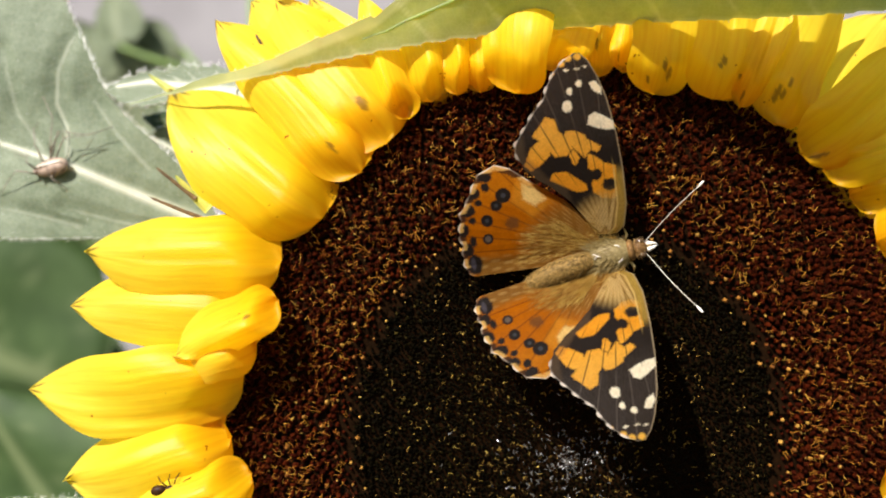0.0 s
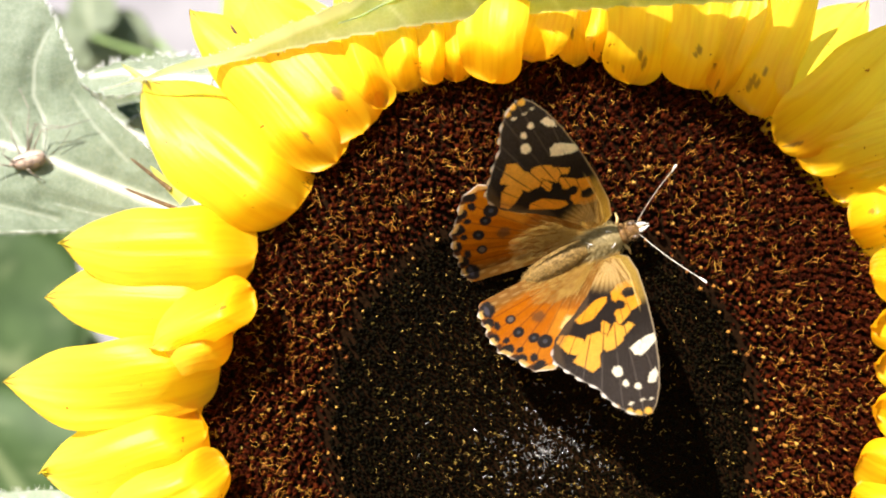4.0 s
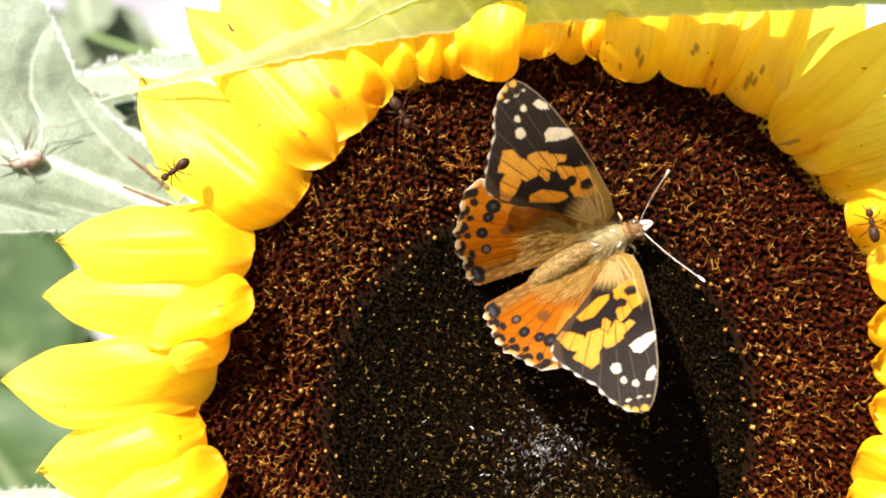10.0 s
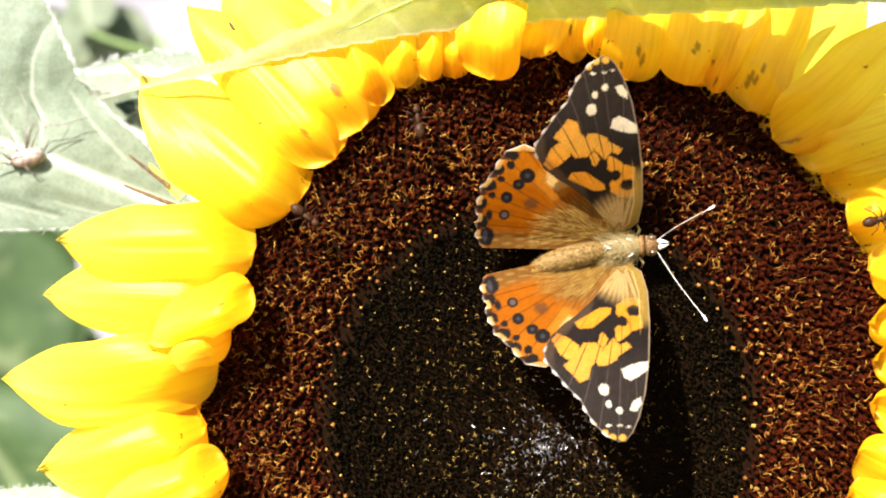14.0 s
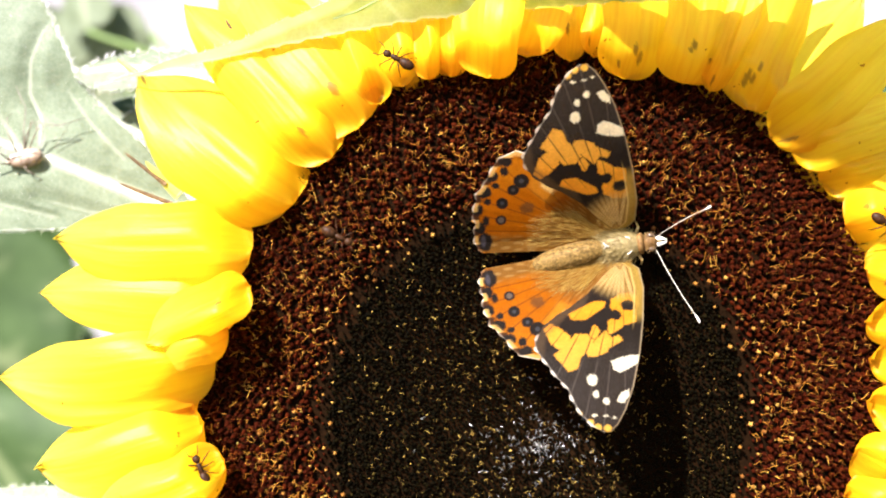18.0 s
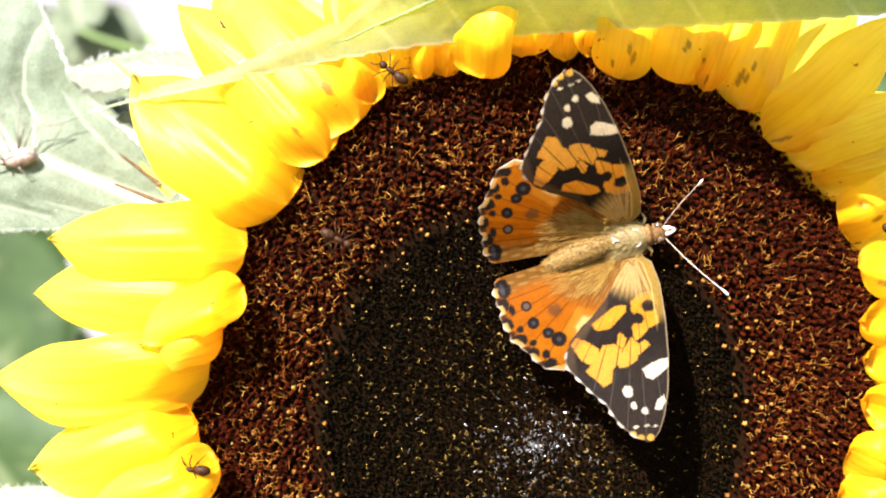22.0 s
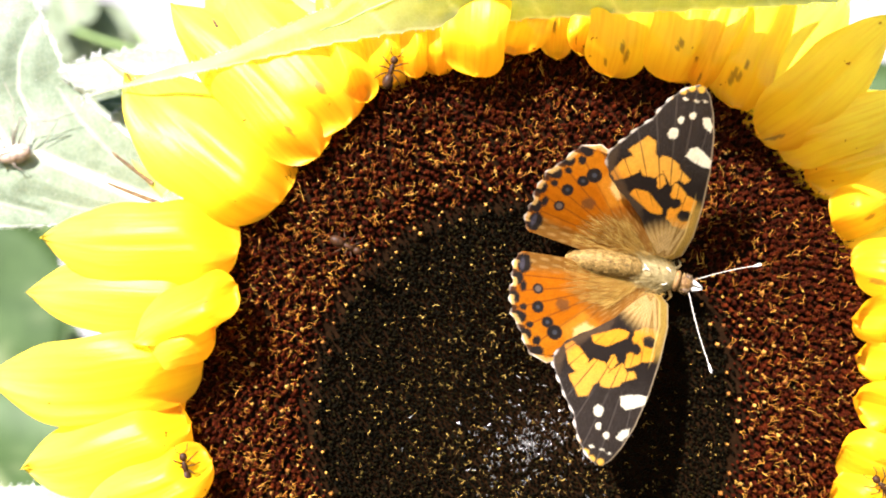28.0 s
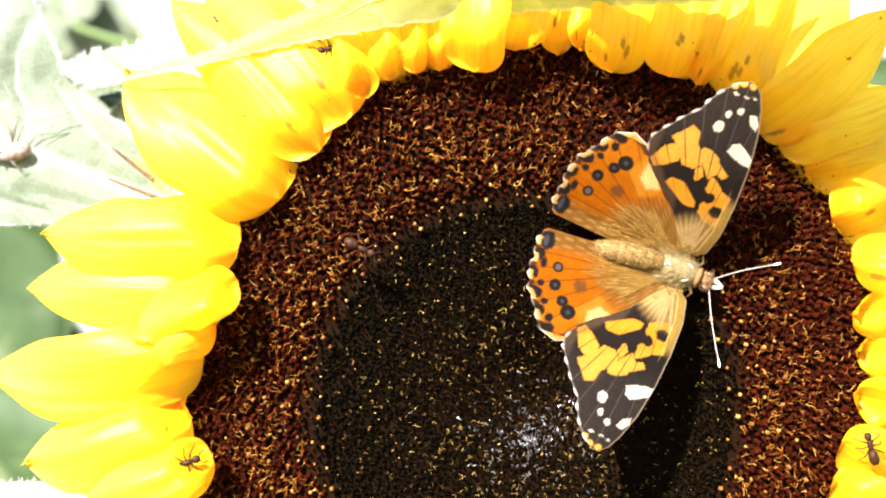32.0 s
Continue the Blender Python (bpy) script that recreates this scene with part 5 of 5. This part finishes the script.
roots = np.stack([-0.7 + 3.5 * uu, 2.15 * np.sqrt(1 - uu ** 2) * np.cos(aa), 0.1 + 1.9 * np.sqrt(1 - uu ** 2) * np.sin(aa)], 1)
ways = np.stack([-0.9 - 0 * uu, np.cos(aa) * 0.6, 0.35 * np.sin(aa)], 1) + rng.normal(0, 0.22, (n, 3))
hairs("thorax_hair", roots * MM, ways, rng.uniform(0.3, 0.8, n) * (1 + 2.2 * smooth01(np.abs(np.cos(aa)), 0.5, 1.0)) * MM, thorax, "short olive fur", FUR_THORAX, thick=0.02)
n = 1500
k = rng.integers(1, 56, n)
aa = rng.uniform(-0.2, np.pi + 0.2, n)
roots = pa_[k] + np.stack([0 * aa, girth[k] * np.cos(aa), girth[k] * np.sin(aa)], 1)
ways = np.stack([-1.0 - 0 * aa, 0.25 * np.cos(aa), 0.22 * np.sin(aa)], 1) + rng.normal(0, 0.12, (n, 3))
hairs("abdomen_hair", roots * MM, ways, rng.uniform(0.25, 0.65, n) * MM, abdomen, "short tawny fur", FUR_BELLY, thick=0.022)
n = 900
uu, aa = rng.uniform(-0.9, 0.6, n), rng.uniform(0, 2 * np.pi, n)
roots = np.stack([3.85 + 1.15 * uu, 1.25 * np.sqrt(1 - uu ** 2) * np.cos(aa), 0.35 + 1.1 * np.sqrt(1 - uu ** 2) * np.sin(aa)], 1)
hairs("head_hair", roots * MM, np.stack([uu * 0.4 + 0.3, np.cos(aa), np.sin(aa)], 1) + rng.normal(0, 0.3, (n, 3)), rng.uniform(0.2, 0.55, n) * MM, head, "reddish tawny fur", FUR_HEAD, thick=0.02)
for side in (1, -1):
    for (hx, kx, ky, fx_, fy_) in ((2.0, 2.6, 2.4, 2.6, 3.2), (0.4, 0.2, 2.8, 0.0, 4.0), (-1.2, -2.6, 2.8, -3.6, 4.0)):
        mesh("leg", *tube(np.array([(hx, side * 1.2, -0.9), (kx, side * ky, -0.2), (0.5 * (kx + fx_), side * 0.5 * (ky + fy_), -1.2), (fx_, side * fy_, -2.3)]) * MM, np.array([0.24, 0.2, 0.14, 0.08]) * MM, 6), LEG, butterfly)
t = np.linspace(0, 1, 10)
foreleg = mesh("leg", *tube(np.stack([7.2 * t, 0.9 * np.sin(t * 2.6), 0.5 * np.sin(t * 3.0)], 1) * MM, np.interp(t, [0, 0.3, 1], [0.20, 0.16, 0.09]) * MM, 6), LEG, butterfly)
tagged(foreleg, "thin golden foreleg")
feelers = {}
for side in (1, -1):
    t = np.linspace(0, 1, 14)
    f = mesh("antenna", *tube(np.stack([t * 12.6, 0.25 * side * np.sin(t * 3.1), 0 * t], 1) * MM, np.full(14, 0.055) * MM, 6), FEELER, butterfly)
    club = mesh("club", *ball((0.75 * MM, 0.22 * MM, 0.22 * MM), (12.9 * MM, 0, 0), 8, 10, lambda q: 0.75 + 0.25 * q), PALE, f)
    tagged(club, "white-tipped club")
    tagged(f, "thin grey feeler")
    feelers[side] = f

# ---- the harvestman on the leaf ----
harvestman = new("harvestman")
harvestman.location = (-0.0728, 0.2121, EYE + 0.0157)
harvestman.rotation_euler = (0, radians(-14), 0)
harvestman.scale = (0.8, 0.8, 0.8)
tagged(harvestman, "pinkish brown long-legged harvestman resting on the leaf", "spider")
mesh("body", *ball((4.0 * MM, 1.7 * MM, 2.0 * MM), (0, 0, 0), 12, 16, lambda q: 1.0 + 0.25 * q), SPIDER, harvestman)
mesh("stripe", *ball((2.9 * MM, 0.4 * MM, 0.22 * MM), (0.4 * MM, -1.5 * MM, 0.75 * MM), 8, 10), PALE, harvestman)
for side in (1, -1):
    mesh("eye", *ball((0.35 * MM,) * 3, (-3.0 * MM, -1.2 * MM, side * 0.5 * MM), 6, 8), EYE_DARK, harvestman)
for joints in (((-1.2, 1.6), (-1.6, 5.5), (-1.4, 9.2), (-0.6, 10.5)), ((0.2, 1.6), (2.2, 4.6), (3.9, 7.0), (4.7, 5.1)), ((0.6, 1.4), (3.9, 7.2), (9.4, 5.1), (15.2, 5.7)), ((1.2, 1.2), (5.0, 5.6), (11.5, 4.7), (6.5, 0.6)),
               ((-3.4, 0.6), (-4.4, 2.4), (-3.9, 3.7), (-7.5, 5.0)), ((-3.6, -0.4), (-7.0, 1.0), (-10.0, -1.0), (-13.0, -3.0)), ((-0.4, -1.5), (0.4, -2.8), (1.2, -3.8), (2.7, -5.9)), ((0.4, 1.6), (2.0, 6.0), (3.2, 10.5), (1.6, 16.0))):
    out = (-0.3, -1.8, -0.7, 1.2)
    mesh("leg", *tube(np.array([(q[0], o, q[1]) for q, o in zip(joints, out)]) * MM, np.array([0.2, 0.13, 0.10, 0.07]) * MM, 6), SPIDER_LEG, harvestman)

# ---- ants ----
def ant():
    MM = 0.00125
    thing = new("ant")
    tagged(thing, "small reddish brown ant walking on the flower", "ant", "ants on the flower")
    mesh("abdomen", *ball((0.95 * MM, 0.62 * MM, 0.6 * MM), (-1.25 * MM, 0, 0.75 * MM), 8, 12), ANT, thing)
    mesh("thorax", *ball((0.75 * MM, 0.33 * MM, 0.36 * MM), (0.15 * MM, 0, 0.75 * MM), 8, 10), ANT, thing)
    mesh("head", *ball((0.5 * MM, 0.46 * MM, 0.4 * MM), (1.25 * MM, 0, 0.72 * MM), 8, 10), ANT, thing)
    for side in (1, -1):
        for x0, x1 in ((0.5, 1.5), (0.15, 0.2), (-0.2, -1.3)):
            mesh("leg", *tube(np.array([(x0, side * 0.2, 0.65), (0.5 * (x0 + x1), side * 0.95, 1.1), (x1, side * 1.6, 0.0)]) * MM, np.array([0.09, 0.075, 0.05]) * MM, 5), ANT, thing)
        mesh("antenna", *tube(np.array([(1.6, side * 0.15, 0.8), (2.0, side * 0.6, 1.05), (2.7, side * 0.75, 0.8)]) * MM, 0.05 * MM, 5), ANT, thing)
    return thing


first_ant = ant()
ants = [first_ant] + [copy_thing(first_ant, pose(0, 0, 0)) for _ in range(4)]


# ---- what moves ----
TOP_SWAY = [(0, 0.25), (1, -0.15), (2, 0.1), (3, 1.0), (5.5, 0.9), (6, 0.9), (6.5, 0.2), (7, -0.15), (8, -0.3), (9, 0.0), (10, -0.9), (11, -0.7), (12, -1.5), (13, -1.05), (14, -0.8), (14.5, -0.8), (16.6, -1.1), (16.8, 1.5), (17, 5.5), (17.2, 1.8), (17.4, -0.3), (18, 0.9), (18.5, -1.2), (19, -1.95), (20, -2.0), (21, -4.0), (22, -3.0), (23, -1.6), (24, -1.95), (25, -0.65), (25.5, -1.5), (27.5, -1.0), (28, -1.0), (29, -1.2), (30, 0.0), (31, -2.4), (31.5, -0.6), (32, -0.65)]
FLIGHT = [
    (0, 20.85, 0.97, 13.7, -1.0, 0.3, 12.6, 31.7, -11.2, -2.3, -5.0, -5.2),
    (0.5, 20.94, 1.61, 16.2, -1.9, -0.0, 13.2, 31.4, -10.9, -2.8, -5.2, -5.0),
    (1, 21.58, 1.80, 16.9, 0.3, 0.5, 19.0, 33.3, -8.0, -1.9, -4.9, -4.0),
    (1.5, 22.56, 1.68, 19.5, -9.1, -1.7, 23.9, 42.3, -6.2, -2.2, -7.3, -7.0),
    (2, 22.37, 1.73, 22.1, -8.3, -2.6, 32.9, 44.2, -6.8, -0.5, -8.4, -4.7),
    (2.5, 22.14, 1.74, 18.9, -8.9, -0.6, 50.9, 61.2, -2.6, -1.1, -7.5, -9.9),
    (2.6, 22.14, 1.74, 18.9, -8.0, -0.6, 28.0, 24.0, -3.6, -2.1, -5.5, -6.9),
    (2.8, 22.60, 1.64, 19.0, -8.0, 0.1, 30.0, 26.0, -3.6, -3.1, -5.5, -7.4),
    (2.9, 22.90, 1.55, 19.1, -11.8, 0.9, 57.0, 59.0, -3.7, -5.1, -9.2, -9.8),
    (3, 23.06, 1.50, 19.1, -12.8, 1.1, 59.7, 62.9, -3.7, -5.5, -10.2, -10.0),
    (3.1, 23.15, 1.51, 19.4, -11.0, 0.9, 57.0, 46.0, -3.6, -5.1, -9.0, -9.4),
    (3.2, 23.25, 1.53, 19.8, -9.0, 0.6, 37.0, 29.0, -3.0, -4.5, -6.0, -8.2),
    (3.35, 23.35, 1.55, 20.3, -8.0, 0.3, 31.0, 28.0, -2.6, -4.0, -5.0, -7.6),
    (3.5, 23.45, 1.57, 20.7, -7.8, 0.1, 39.6, 37.1, -2.2, -3.7, -4.6, -7.2),
    (5.5, 22.87, 1.09, 21.4, -0.4, -0.9, 34.2, 37.4, 1.9, -2.4, -3.5, -8.6),
    (6, 23.02, 1.65, 22.9, -0.6, -0.7, 27.7, 34.6, 1.4, 1.8, -3.0, -6.5),
    (7, 23.34, 2.14, 24.5, -6.0, 0.1, 40.6, 44.6, 4.2, 1.5, -3.9, -8.7),
    (7.5, 23.74, 2.92, 29.0, -7.8, 0.4, 50.0, 46.4, 3.3, -1.1, -3.3, -10.1),
    (8, 24.02, 3.07, 29.1, -9.7, 0.0, 42.7, 46.7, 2.2, 0.8, -4.9, -8.5),
    (8.5, 24.21, 2.76, 27.5, -4.1, -0.6, 40.4, 48.3, 3.4, -1.2, -3.1, -9.9),
    (9, 23.92, 3.06, 28.6, -4.4, -0.5, 42.5, 43.6, 0.7, -0.2, -4.5, -8.2),
    (9.5, 24.37, 1.24, 20.8, -10.7, -0.1, 42.1, 48.1, 1.3, 1.2, -5.9, -7.7),
    (10, 24.45, 1.27, 23.3, -5.1, -0.7, 26.5, 39.1, -0.3, 1.7, -4.7, -5.2),
    (10.5, 24.63, 1.93, 27.1, -5.4, -0.8, 32.9, 40.4, -1.6, 0.8, -5.3, -4.6),
    (11, 24.48, -0.18, 13.9, -7.5, -0.1, 37.7, 34.5, 0.9, 1.7, -4.1, -6.0),
    (11.5, 24.77, -0.33, 11.9, -3.7, -0.4, 41.4, 39.1, -0.2, 1.8, -6.1, -6.5),
    (12, 24.81, -0.07, 10.0, -3.4, 0.2, 39.0, 31.0, 0.2, 0.3, -5.7, -7.6),
    (12.5, 25.46, -0.25, 6.6, -1.5, -0.0, 35.2, 26.4, -1.4, -1.2, -4.3, -7.0),
    (13, 25.46, -1.52, -0.2, -0.2, -0.5, 30.1, 26.2, -2.3, -3.0, -4.5, -8.0),
    (13.5, 25.67, -1.63, -0.6, -0.4, 0.1, 29.3, 25.0, -4.6, -0.5, -6.4, -6.9),
    (14, 26.14, -0.17, 6.0, -0.5, -0.0, 25.5, 25.4, -6.1, 0.2, -7.3, -6.0),
    (14.5, 26.53, -0.35, 4.4, -2.8, -0.6, 28.4, 32.1, -4.3, 0.8, -6.5, -5.3),
    (16.5, 26.47, 0.09, 7.3, 1.6, 1.7, 27.2, 26.3, -2.0, 0.7, -4.4, -3.4),
    (17, 26.58, -0.44, 4.8, 0.5, 0.3, 19.8, 25.8, -1.3, -2.0, -2.0, -5.1),
    (17.5, 26.41, 0.13, 5.5, 1.6, 1.4, 22.4, 18.1, -0.6, 2.1, -1.7, -3.2),
    (18, 26.37, -0.05, 7.0, -2.0, 0.8, 28.2, 30.6, -1.5, 4.3, -4.8, -3.2),
    (19, 27.51, 0.83, 9.4, -0.1, 0.6, 20.1, 27.5, -1.4, -0.3, -2.7, -5.7),
    (19.5, 27.91, 1.47, 11.5, -1.4, 0.9, 30.4, 24.0, 0.3, -0.0, -2.9, -5.7),
    (20, 27.66, 1.40, 11.3, -0.6, 0.9, 28.9, 17.6, 1.2, -0.5, -3.1, -5.7),
    (20.5, 27.64, 1.34, 12.9, -0.1, 0.7, 25.2, 15.9, -0.2, -1.4, -2.8, -4.8),
    (21, 27.99, 0.45, 9.8, -0.2, 1.2, 35.0, 24.8, 0.5, -1.3, -2.6, -5.6),
    (21.5, 28.08, 1.09, 13.4, 0.2, 1.4, 33.1, 18.8, 1.9, -0.5, -2.9, -4.7),
    (22, 28.49, 0.95, 12.2, -1.5, 0.9, 29.9, 15.0, 1.8, -0.5, -2.3, -5.3),
    (22.5, 29.95, 0.55, 6.0, -1.2, 1.2, 31.8, 15.4, 1.3, -1.2, -2.1, -6.1),
    (23, 31.88, -2.44, 3.7, -1.3, 1.1, 60.8, 25.1, 3.0, -10.6, -0.6, -14.2),
    (23.5, 31.47, -2.34, -3.5, -2.8, -0.3, 44.7, 17.5, 2.6, -11.7, -0.4, -14.3),
    (24, 31.36, -2.42, -5.9, 0.4, -0.6, 38.3, 18.4, 1.0, -6.7, -1.5, -10.9),
    (24.5, 31.63, -2.60, -7.0, -3.3, 0.1, 47.6, 33.1, 1.0, -4.2, -3.7, -11.4),
    (25, 32.05, -2.54, -9.9, 1.7, -1.9, 34.0, 24.0, 4.7, -7.7, 1.3, -13.1),
    (27.5, 33.04, -3.69, -13.3, 2.2, -1.3, 24.5, 18.5, -1.0, -4.8, -2.0, -7.9),
    (28, 33.59, -4.69, -18.0, 3.2, -2.3, 27.1, 14.1, 2.0, -4.9, -1.1, -9.0),
    (28.5, 34.54, -4.49, -21.5, 0.8, -0.7, 31.8, 20.2, -0.0, -6.7, -2.0, -11.1),
    (29, 34.42, -4.77, -24.3, 1.7, -1.3, 32.7, 17.4, 0.9, -8.0, -1.1, -11.4),
    (29.5, 35.02, -5.74, -28.7, 3.2, -0.4, 31.0, 15.3, 0.5, -4.3, -2.8, -7.7),
    (30, 35.97, -5.21, -24.1, 1.8, -0.0, 25.3, 16.6, -1.0, -2.0, -3.7, -6.4),
    (30.5, 36.06, -5.13, -25.0, -0.2, 0.3, 29.0, 15.2, -0.9, -2.2, -2.6, -5.7),
    (31, 36.15, -5.08, -25.8, 0.5, -0.7, 29.1, 12.2, -0.4, -2.5, -2.4, -6.6),
    (31.5, 36.52, -5.07, -24.0, 1.6, -0.3, 19.7, 9.2, -3.8, -2.2, -3.3, -4.6),
    (32, 36.72, -4.76, -22.2, 1.0, -0.1, 21.8, 14.3, -3.5, -2.4, -2.9, -4.9),
]
FEELERS = [
    (0, 36.0, 32.0, 64.0, 35.0),
    (2, 35.0, 42.0, 66.0, 30.0),
    (3, 38.0, 38.0, 55.0, 32.0),
    (6, 36.0, 55.0, 64.0, 30.0),
    (7, 40.0, 53.0, 62.0, 35.0),
    (9, 35.0, 55.0, 66.0, 30.0),
    (10, 43.0, 53.0, 64.0, 38.0),
    (13, 33.0, 53.0, 64.0, 28.0),
    (17, 30.0, 55.0, 68.0, 28.0),
    (19, 29.0, 55.0, 70.0, 25.0),
    (23, 52.0, 55.0, 54.0, 32.0),
    (24, 44.0, 55.0, 53.0, -2.0),
    (25, 62.0, 58.0, 53.0, 58.0),
    (28, 38.0, 58.0, 65.0, 28.0),
    (30, 48.0, 58.0, 68.0, 32.0),
    (32, 44.0, 58.0, 70.0, 35.0),
]
SWAY = [
    (0, -0.78, 0.17), (1, -0.48, 0.10), (2, -0.30, -0.00), (3, -0.16, -0.06), (3.5, -0.12, -0.16), (5.5, -0.02, 0.05),
    (6, -0.00, -0.11), (7, 0.15, -0.07), (8, 0.06, -0.10), (9, 0.00, -0.00), (10, -0.01, -0.38), (11, 0.00, -0.40),
    (12, 0.16, -0.62), (13, 0.06, -0.38), (14, -0.06, -0.35), (14.5, 0.13, -0.19), (16.5, -0.05, -1.19), (17, 0.61, -0.32),
    (18, 0.20, -0.61), (19, -0.12, -0.88), (20, -0.12, -0.80), (21, 0.31, -0.41), (22, 0.30, -0.58), (23, 0.39, -0.04),
    (24, -0.27, 0.72), (25, -0.14, 0.90), (25.5, 0.38, 0.51), (27.5, 0.39, -0.04), (28, 0.69, -0.09), (29, 0.70, 0.13),
    (30, 0.57, 0.36), (31, -0.11, -0.87), (32, 0.43, -0.49),
]
ANT_WAYS = [
    [(0, -42.9, -32.9, 8), (1, -41.9, -32.7, 8), (3, -40.4, -34.3, 8), (5.5, -37.0, -37.3, 8), (9, -36.1, -38.9, 8), (13, -35.6, -38.1, 8), (14.5, -34.3, -35.1, 8), (16.5, -34.4, -32.8, 8), (19, -34.5, -31.9, 8), (23, -35.0, -32.1, 8), (28, -34.9, -31.9, 8), (32, -34.9, -31.9, 8)],
    [(0, 69.2, -7.7, 8), (3, 66.7, -1.6, 8), (6, 62.8, 2.6, 8), (9, 61.3, 3.3, 8), (13, 62.0, 4.0, 8), (17, 63.7, 3.4, 8), (19, 64.2, 2.5, 8), (23, 67.4, 1.2, 8), (32, 71.9, -1.5, 8)],
    [(0, -31.0, 46.0, 1), (5, -31.0, 46.0, 1), (6.4, -29.5, 39.5, 3), (6.8, -28.3, 35.3, 4), (7.2, -27.0, 34.4, 4), (7.3, -19.0, 31.0, 5), (7.4, -14.6, 27.6, 8), (8, -12.0, 24.0, 8), (8.5, -8.8, 22.1, 8), (9, -8.0, 22.6, 8), (9.6, -6.8, 20.8, 8), (10.4, -5.2, 18.2, 8), (12, -3.6, 16.7, 8), (14.5, -3.8, 19.4, 8), (17, -6.7, 27.7, 8), (19, -6.0, 25.4, 8), (23, -6.2, 24.8, 8), (25, -5.9, 25.5, 8), (29, -5.3, 24.6, 8), (30, -7.5, 25.1, 8), (30.3, -8.0, 25.4, 7), (30.6, -10.6, 28.1, 4), (31, -13.1, 28.4, 3), (32, -14.3, 28.1, 3)],
    [(0, -32.9, 13.7, -2), (9.3, -31.3, 12.5, -2), (10, -38.5, 11.1, 8), (10.5, -36.8, 8.5, 8), (11, -35.4, 8.4, 8), (11.5, -31.0, 6.6, 8), (12, -28.6, 5.0, 8), (12.5, -26.3, 6.0, 8), (13, -23.1, 6.9, 8), (13.5, -21.3, 5.9, 8), (14.5, -18.1, 3.1, 8), (18, -14.7, 1.2, 8), (32, -9.7, -1.3, 8)],
    [(0, 71.6, -28.5, 8), (20, 73.4, -33.2, 8), (25, 68.0, -36.3, 8), (28, 65.3, -35.2, 8), (30, 63.9, -31.9, 8), (32, 63.4, -30.1, 8)],
]


def motions():
    d = 0.183
    lift = 70 * 0.085 * MM
    body, parts = [], {key: [] for key in wings}
    for t, x, z, head_, pitch, roll, up_l, up_r, sweep_l, sweep_r, back_l, back_r in FLIGHT:
        body.append((t, pose(x * MM, d - lift, EYE + z * MM, 90) @ pose(0, 0, 0, roll, pitch, head_)))
        for side, up, sweep, back in ((1, up_l, sweep_l, back_l), (-1, up_r, sweep_r, back_r)):
            parts["fore", side].append((t, pose(H_FORE[0] * MM, side * H_FORE[1] * MM, 0.45 * MM, side * up) @ pose(0, 0, 0, 0, 0, side * sweep)))
            parts["hind", side].append((t, pose(H_HIND[0] * MM, side * H_HIND[1] * MM, 0, side * up * (0.86 + 0.14 * min(1.0, max(0.0, (up - 40) / 15)) if side > 0 else 1.0)) @ pose(0, 0, 0, 0, 0, side * back)))
    walk(butterfly, body)
    for key in wings:
        walk(wings[key], parts[key])
    for side, a, e in ((1, 1, 2), (-1, 3, 4)):
        walk(feelers[side], [(row[0], pose(4.4 * MM, side * 0.4 * MM, 0.5 * MM) @ pose(0, 0, 0, 0, -row[e], side * row[a])) for row in FEELERS])
    raised, folded = pose(2.4 * MM, 1.4 * MM, 0.5 * MM, 0, -22, 78), pose(1.6 * MM, 1.0 * MM, -1.2 * MM, 0, 6, 155)
    walk(foreleg, [(0, folded), (4.4, folded), (5.2, raised), (9.2, raised), (9.9, folded), (32, folded)])
    for thing in (spider_leaf, harvestman):
        rest = thing.matrix_basis.copy()
        walk(thing, [(t, Matrix.Translation((dx * MM, 0, dz * MM)) @ rest) for t, dx, dz in SWAY])
    rest = top_leaf.matrix_basis.copy()
    walk(top_leaf, [(t, Matrix.Translation((0, 0, dz * MM)) @ rest) for t, dz in TOP_SWAY])
    for thing, way in zip(ants, ANT_WAYS):
        rows = []
        turn = 0.0
        for k, (t, x, z, up) in enumerate(way):
            nx, nz = way[min(k + 1, len(way) - 1)][1:3]
            px, pz = way[max(k - 1, 0)][1:3]
            aim = math.degrees(math.atan2(nz - pz, nx - px))
            step = (aim - turn + 180) % 360 - 180
            turn = aim if k == 0 else turn + max(-80, min(80, step))
            rows.append((t, pose(x * MM, d - up * MM, EYE + z * MM, 90) @ pose(0, 0, 0, 0, 0, turn)))
        if rows[-1][0] < 32:
            rows.append((32.0, rows[-1][1]))
        walk(thing, rows)


motions()
